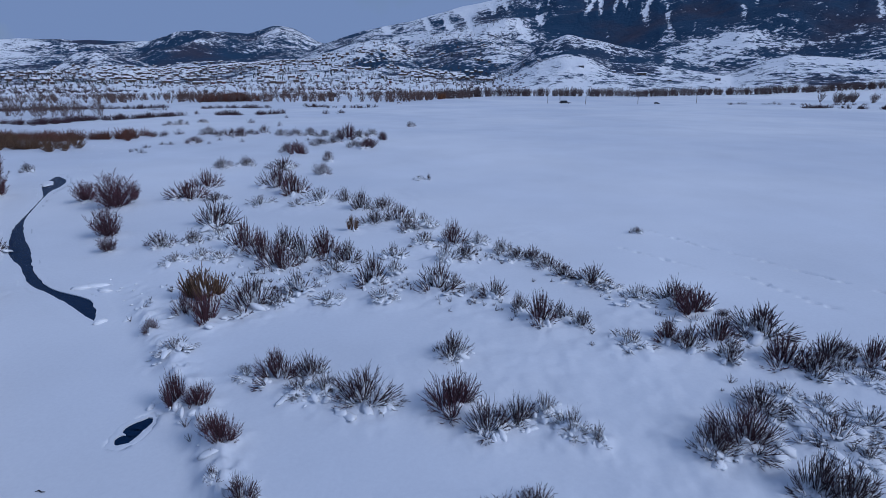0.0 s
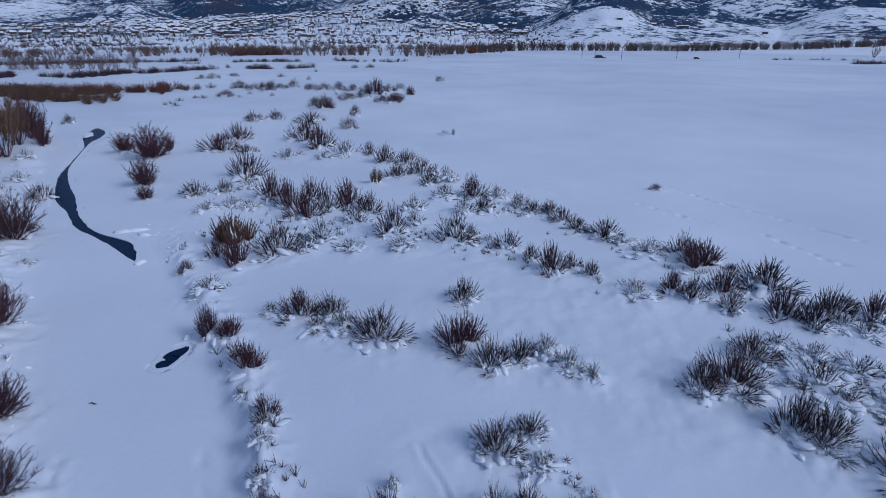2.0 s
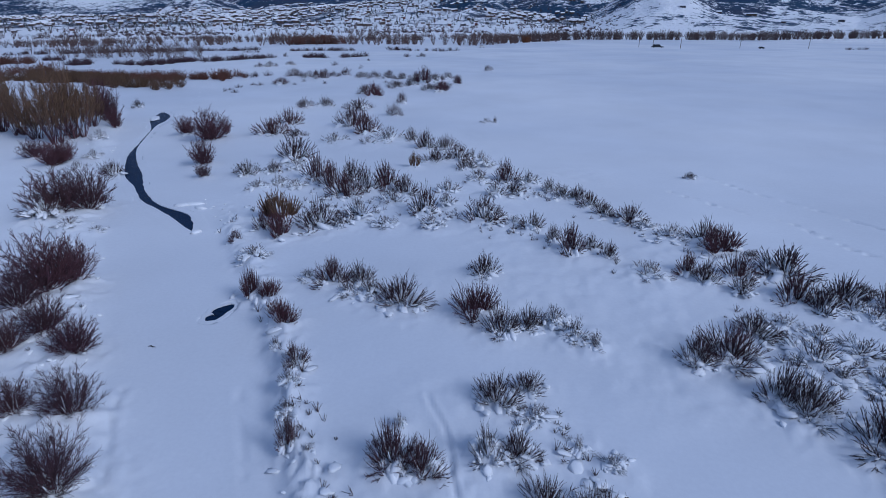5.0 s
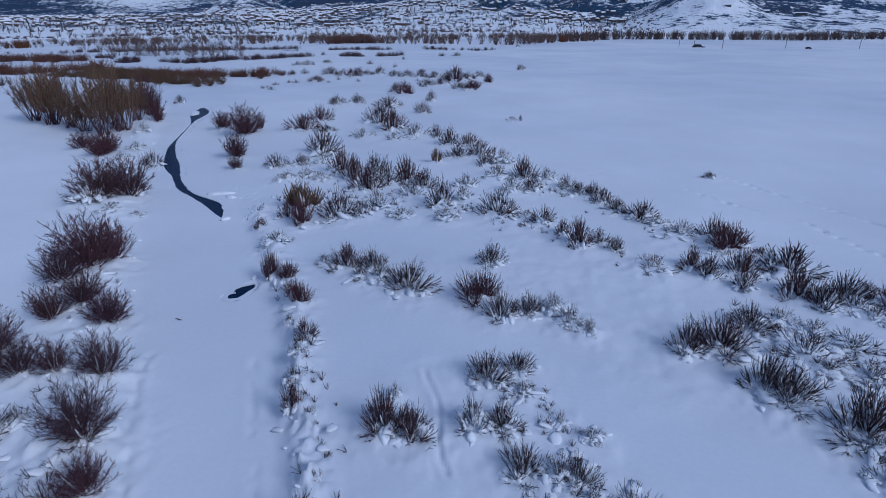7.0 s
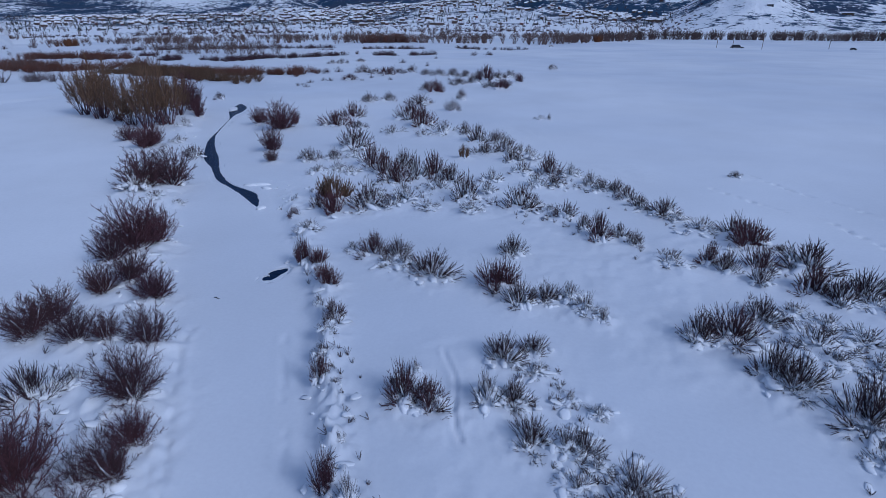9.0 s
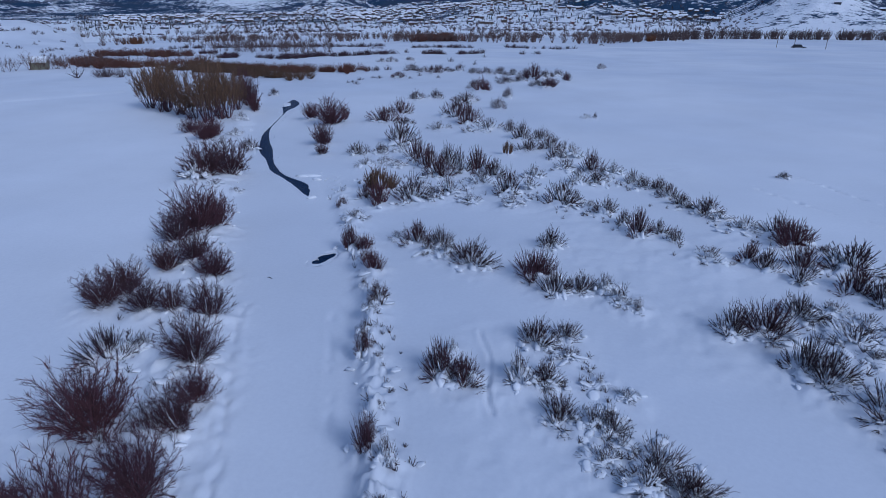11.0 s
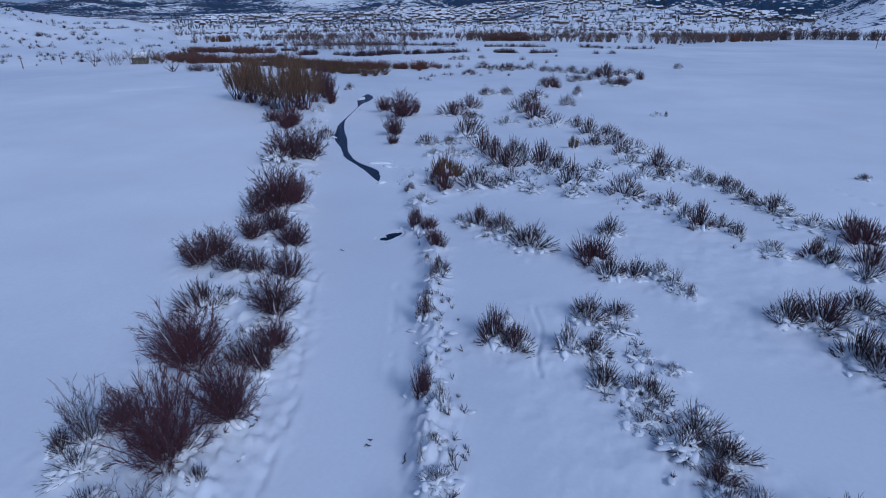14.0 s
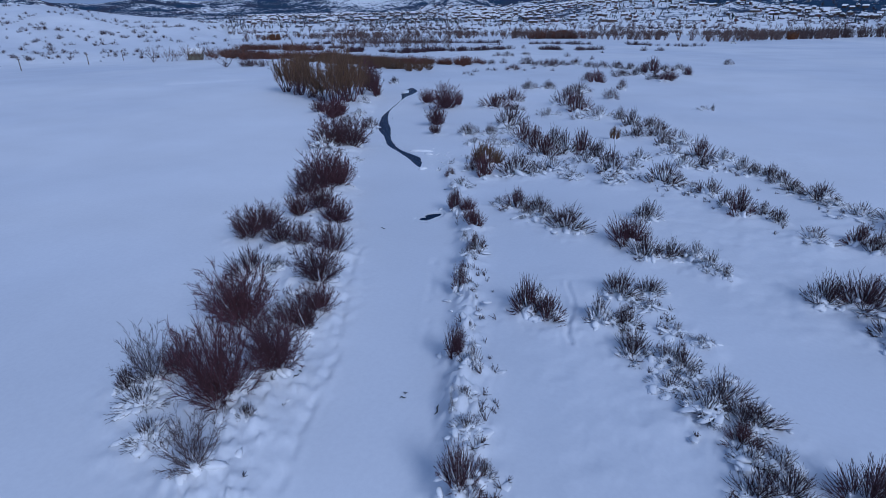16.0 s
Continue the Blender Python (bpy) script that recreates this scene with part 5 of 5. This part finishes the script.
for x, y, high in ((58, 328, 6.0), (73, 369, 7.5), (76, 313, 6.5), (110, 330, 7.0), (150, 345, 7.0), (-174, 63, 3.6), (-178, 83, 3.6), (-187, 99, 3.4)):
    utility_pole(x, y, high)

PAINT = {"white": plain_material("white_car_paint", (0.7, 0.7, 0.7), 0.3), "black": plain_material("black_car_paint", (0.02, 0.02, 0.025), 0.3)}
TYRE = plain_material("black_tyre_rubber", (0.015, 0.015, 0.015), 0.8)


def vehicle(colour, x, y, turn, long=4.8, high=1.7):
    root = tagged(new("parked_car"), f"{colour} vehicle parked on the snowy far road", "car", "vehicles on the far road")
    root.matrix_basis = pose(x, y, on_ground(x, y) + 0.03, 0, 0, turn) @ Matrix.Scale(1 / SCALE, 4)
    b, g = Build(), Build()
    a, w = long / 2, 0.95
    prof = [(-a, 0.35), (-a, 0.95), (-a * 0.85, 1.05), (-a * 0.7, high), (a * 0.25, high), (a * 0.5, 1.05), (a * 0.95, 0.9), (a, 0.35)]
    n = len(prof)
    b.add([(px, -w, pz) for px, pz in prof] + [(px, w, pz) for px, pz in prof],
          [tuple(range(n)), tuple(range(2 * n - 1, n - 1, -1))] + [(i, n + i, n + (i + 1) % n, (i + 1) % n) for i in range(n)])
    g.box((-a * 0.66, -w - 0.01, 1.1), (a * 0.3, w + 0.01, high - 0.12))
    body = child("body", b.mesh("body", PAINT[colour]), root)
    child("windows", g.mesh("windows", GLASS), body)
    for sx in (-0.62, 0.62):
        for sy in (-0.9, 0.9):
            t = Build()
            t.tube([(sx * a, sy - 0.12, 0.33), (sx * a, sy + 0.12, 0.33)], [0.34, 0.34], 10)
            t.f.append(tuple(range(9, -1, -1)))
            child("wheel", t.mesh("wheel", TYRE), root)


for colour, x, y, turn, long, high in (("white", -25, 307, 8, 4.6, 1.7), ("black", 67, 324, 3, 10.5, 2.6),
                                       ("black", 118, 322, 6, 4.6, 1.6)):
    vehicle(colour, x, y, turn, long, high)


def crack_bar(x, y, long, turn, rnd):
    # a thin dark bar laid on the ice in place of an open crack
    b = Build()
    pts = [Vector((long * (s - 0.5), 0.06 * rnd.uniform(-1, 1), 0.03 + 0.05 * rnd.random())) for s in (0, 0.3, 0.6, 1)]
    b.tube(pts, [0.010, 0.026, 0.024, 0.008], 5)
    ob = tagged(new("fallen_branch", b.mesh("fallen_branch", CRACK_DARK)), "thin dark bar standing in for a crack in the snowy river ice", "branch", "branches on the ice")
    ob.matrix_basis = pose(x, y, on_ground(x, y), 0, 0, turn)


rnd = random.Random(44)
for x, y, long, turn in ICE_CRACKS:
    crack_bar(x, y, long, turn, rnd)


# ---- the plan brought to its true size ----
for ob in list(scene.objects):
    if ob.parent is None and ob.type not in ("CAMERA", "LIGHT"):
        ob.matrix_basis = Matrix.Scale(SCALE, 4) @ ob.matrix_basis
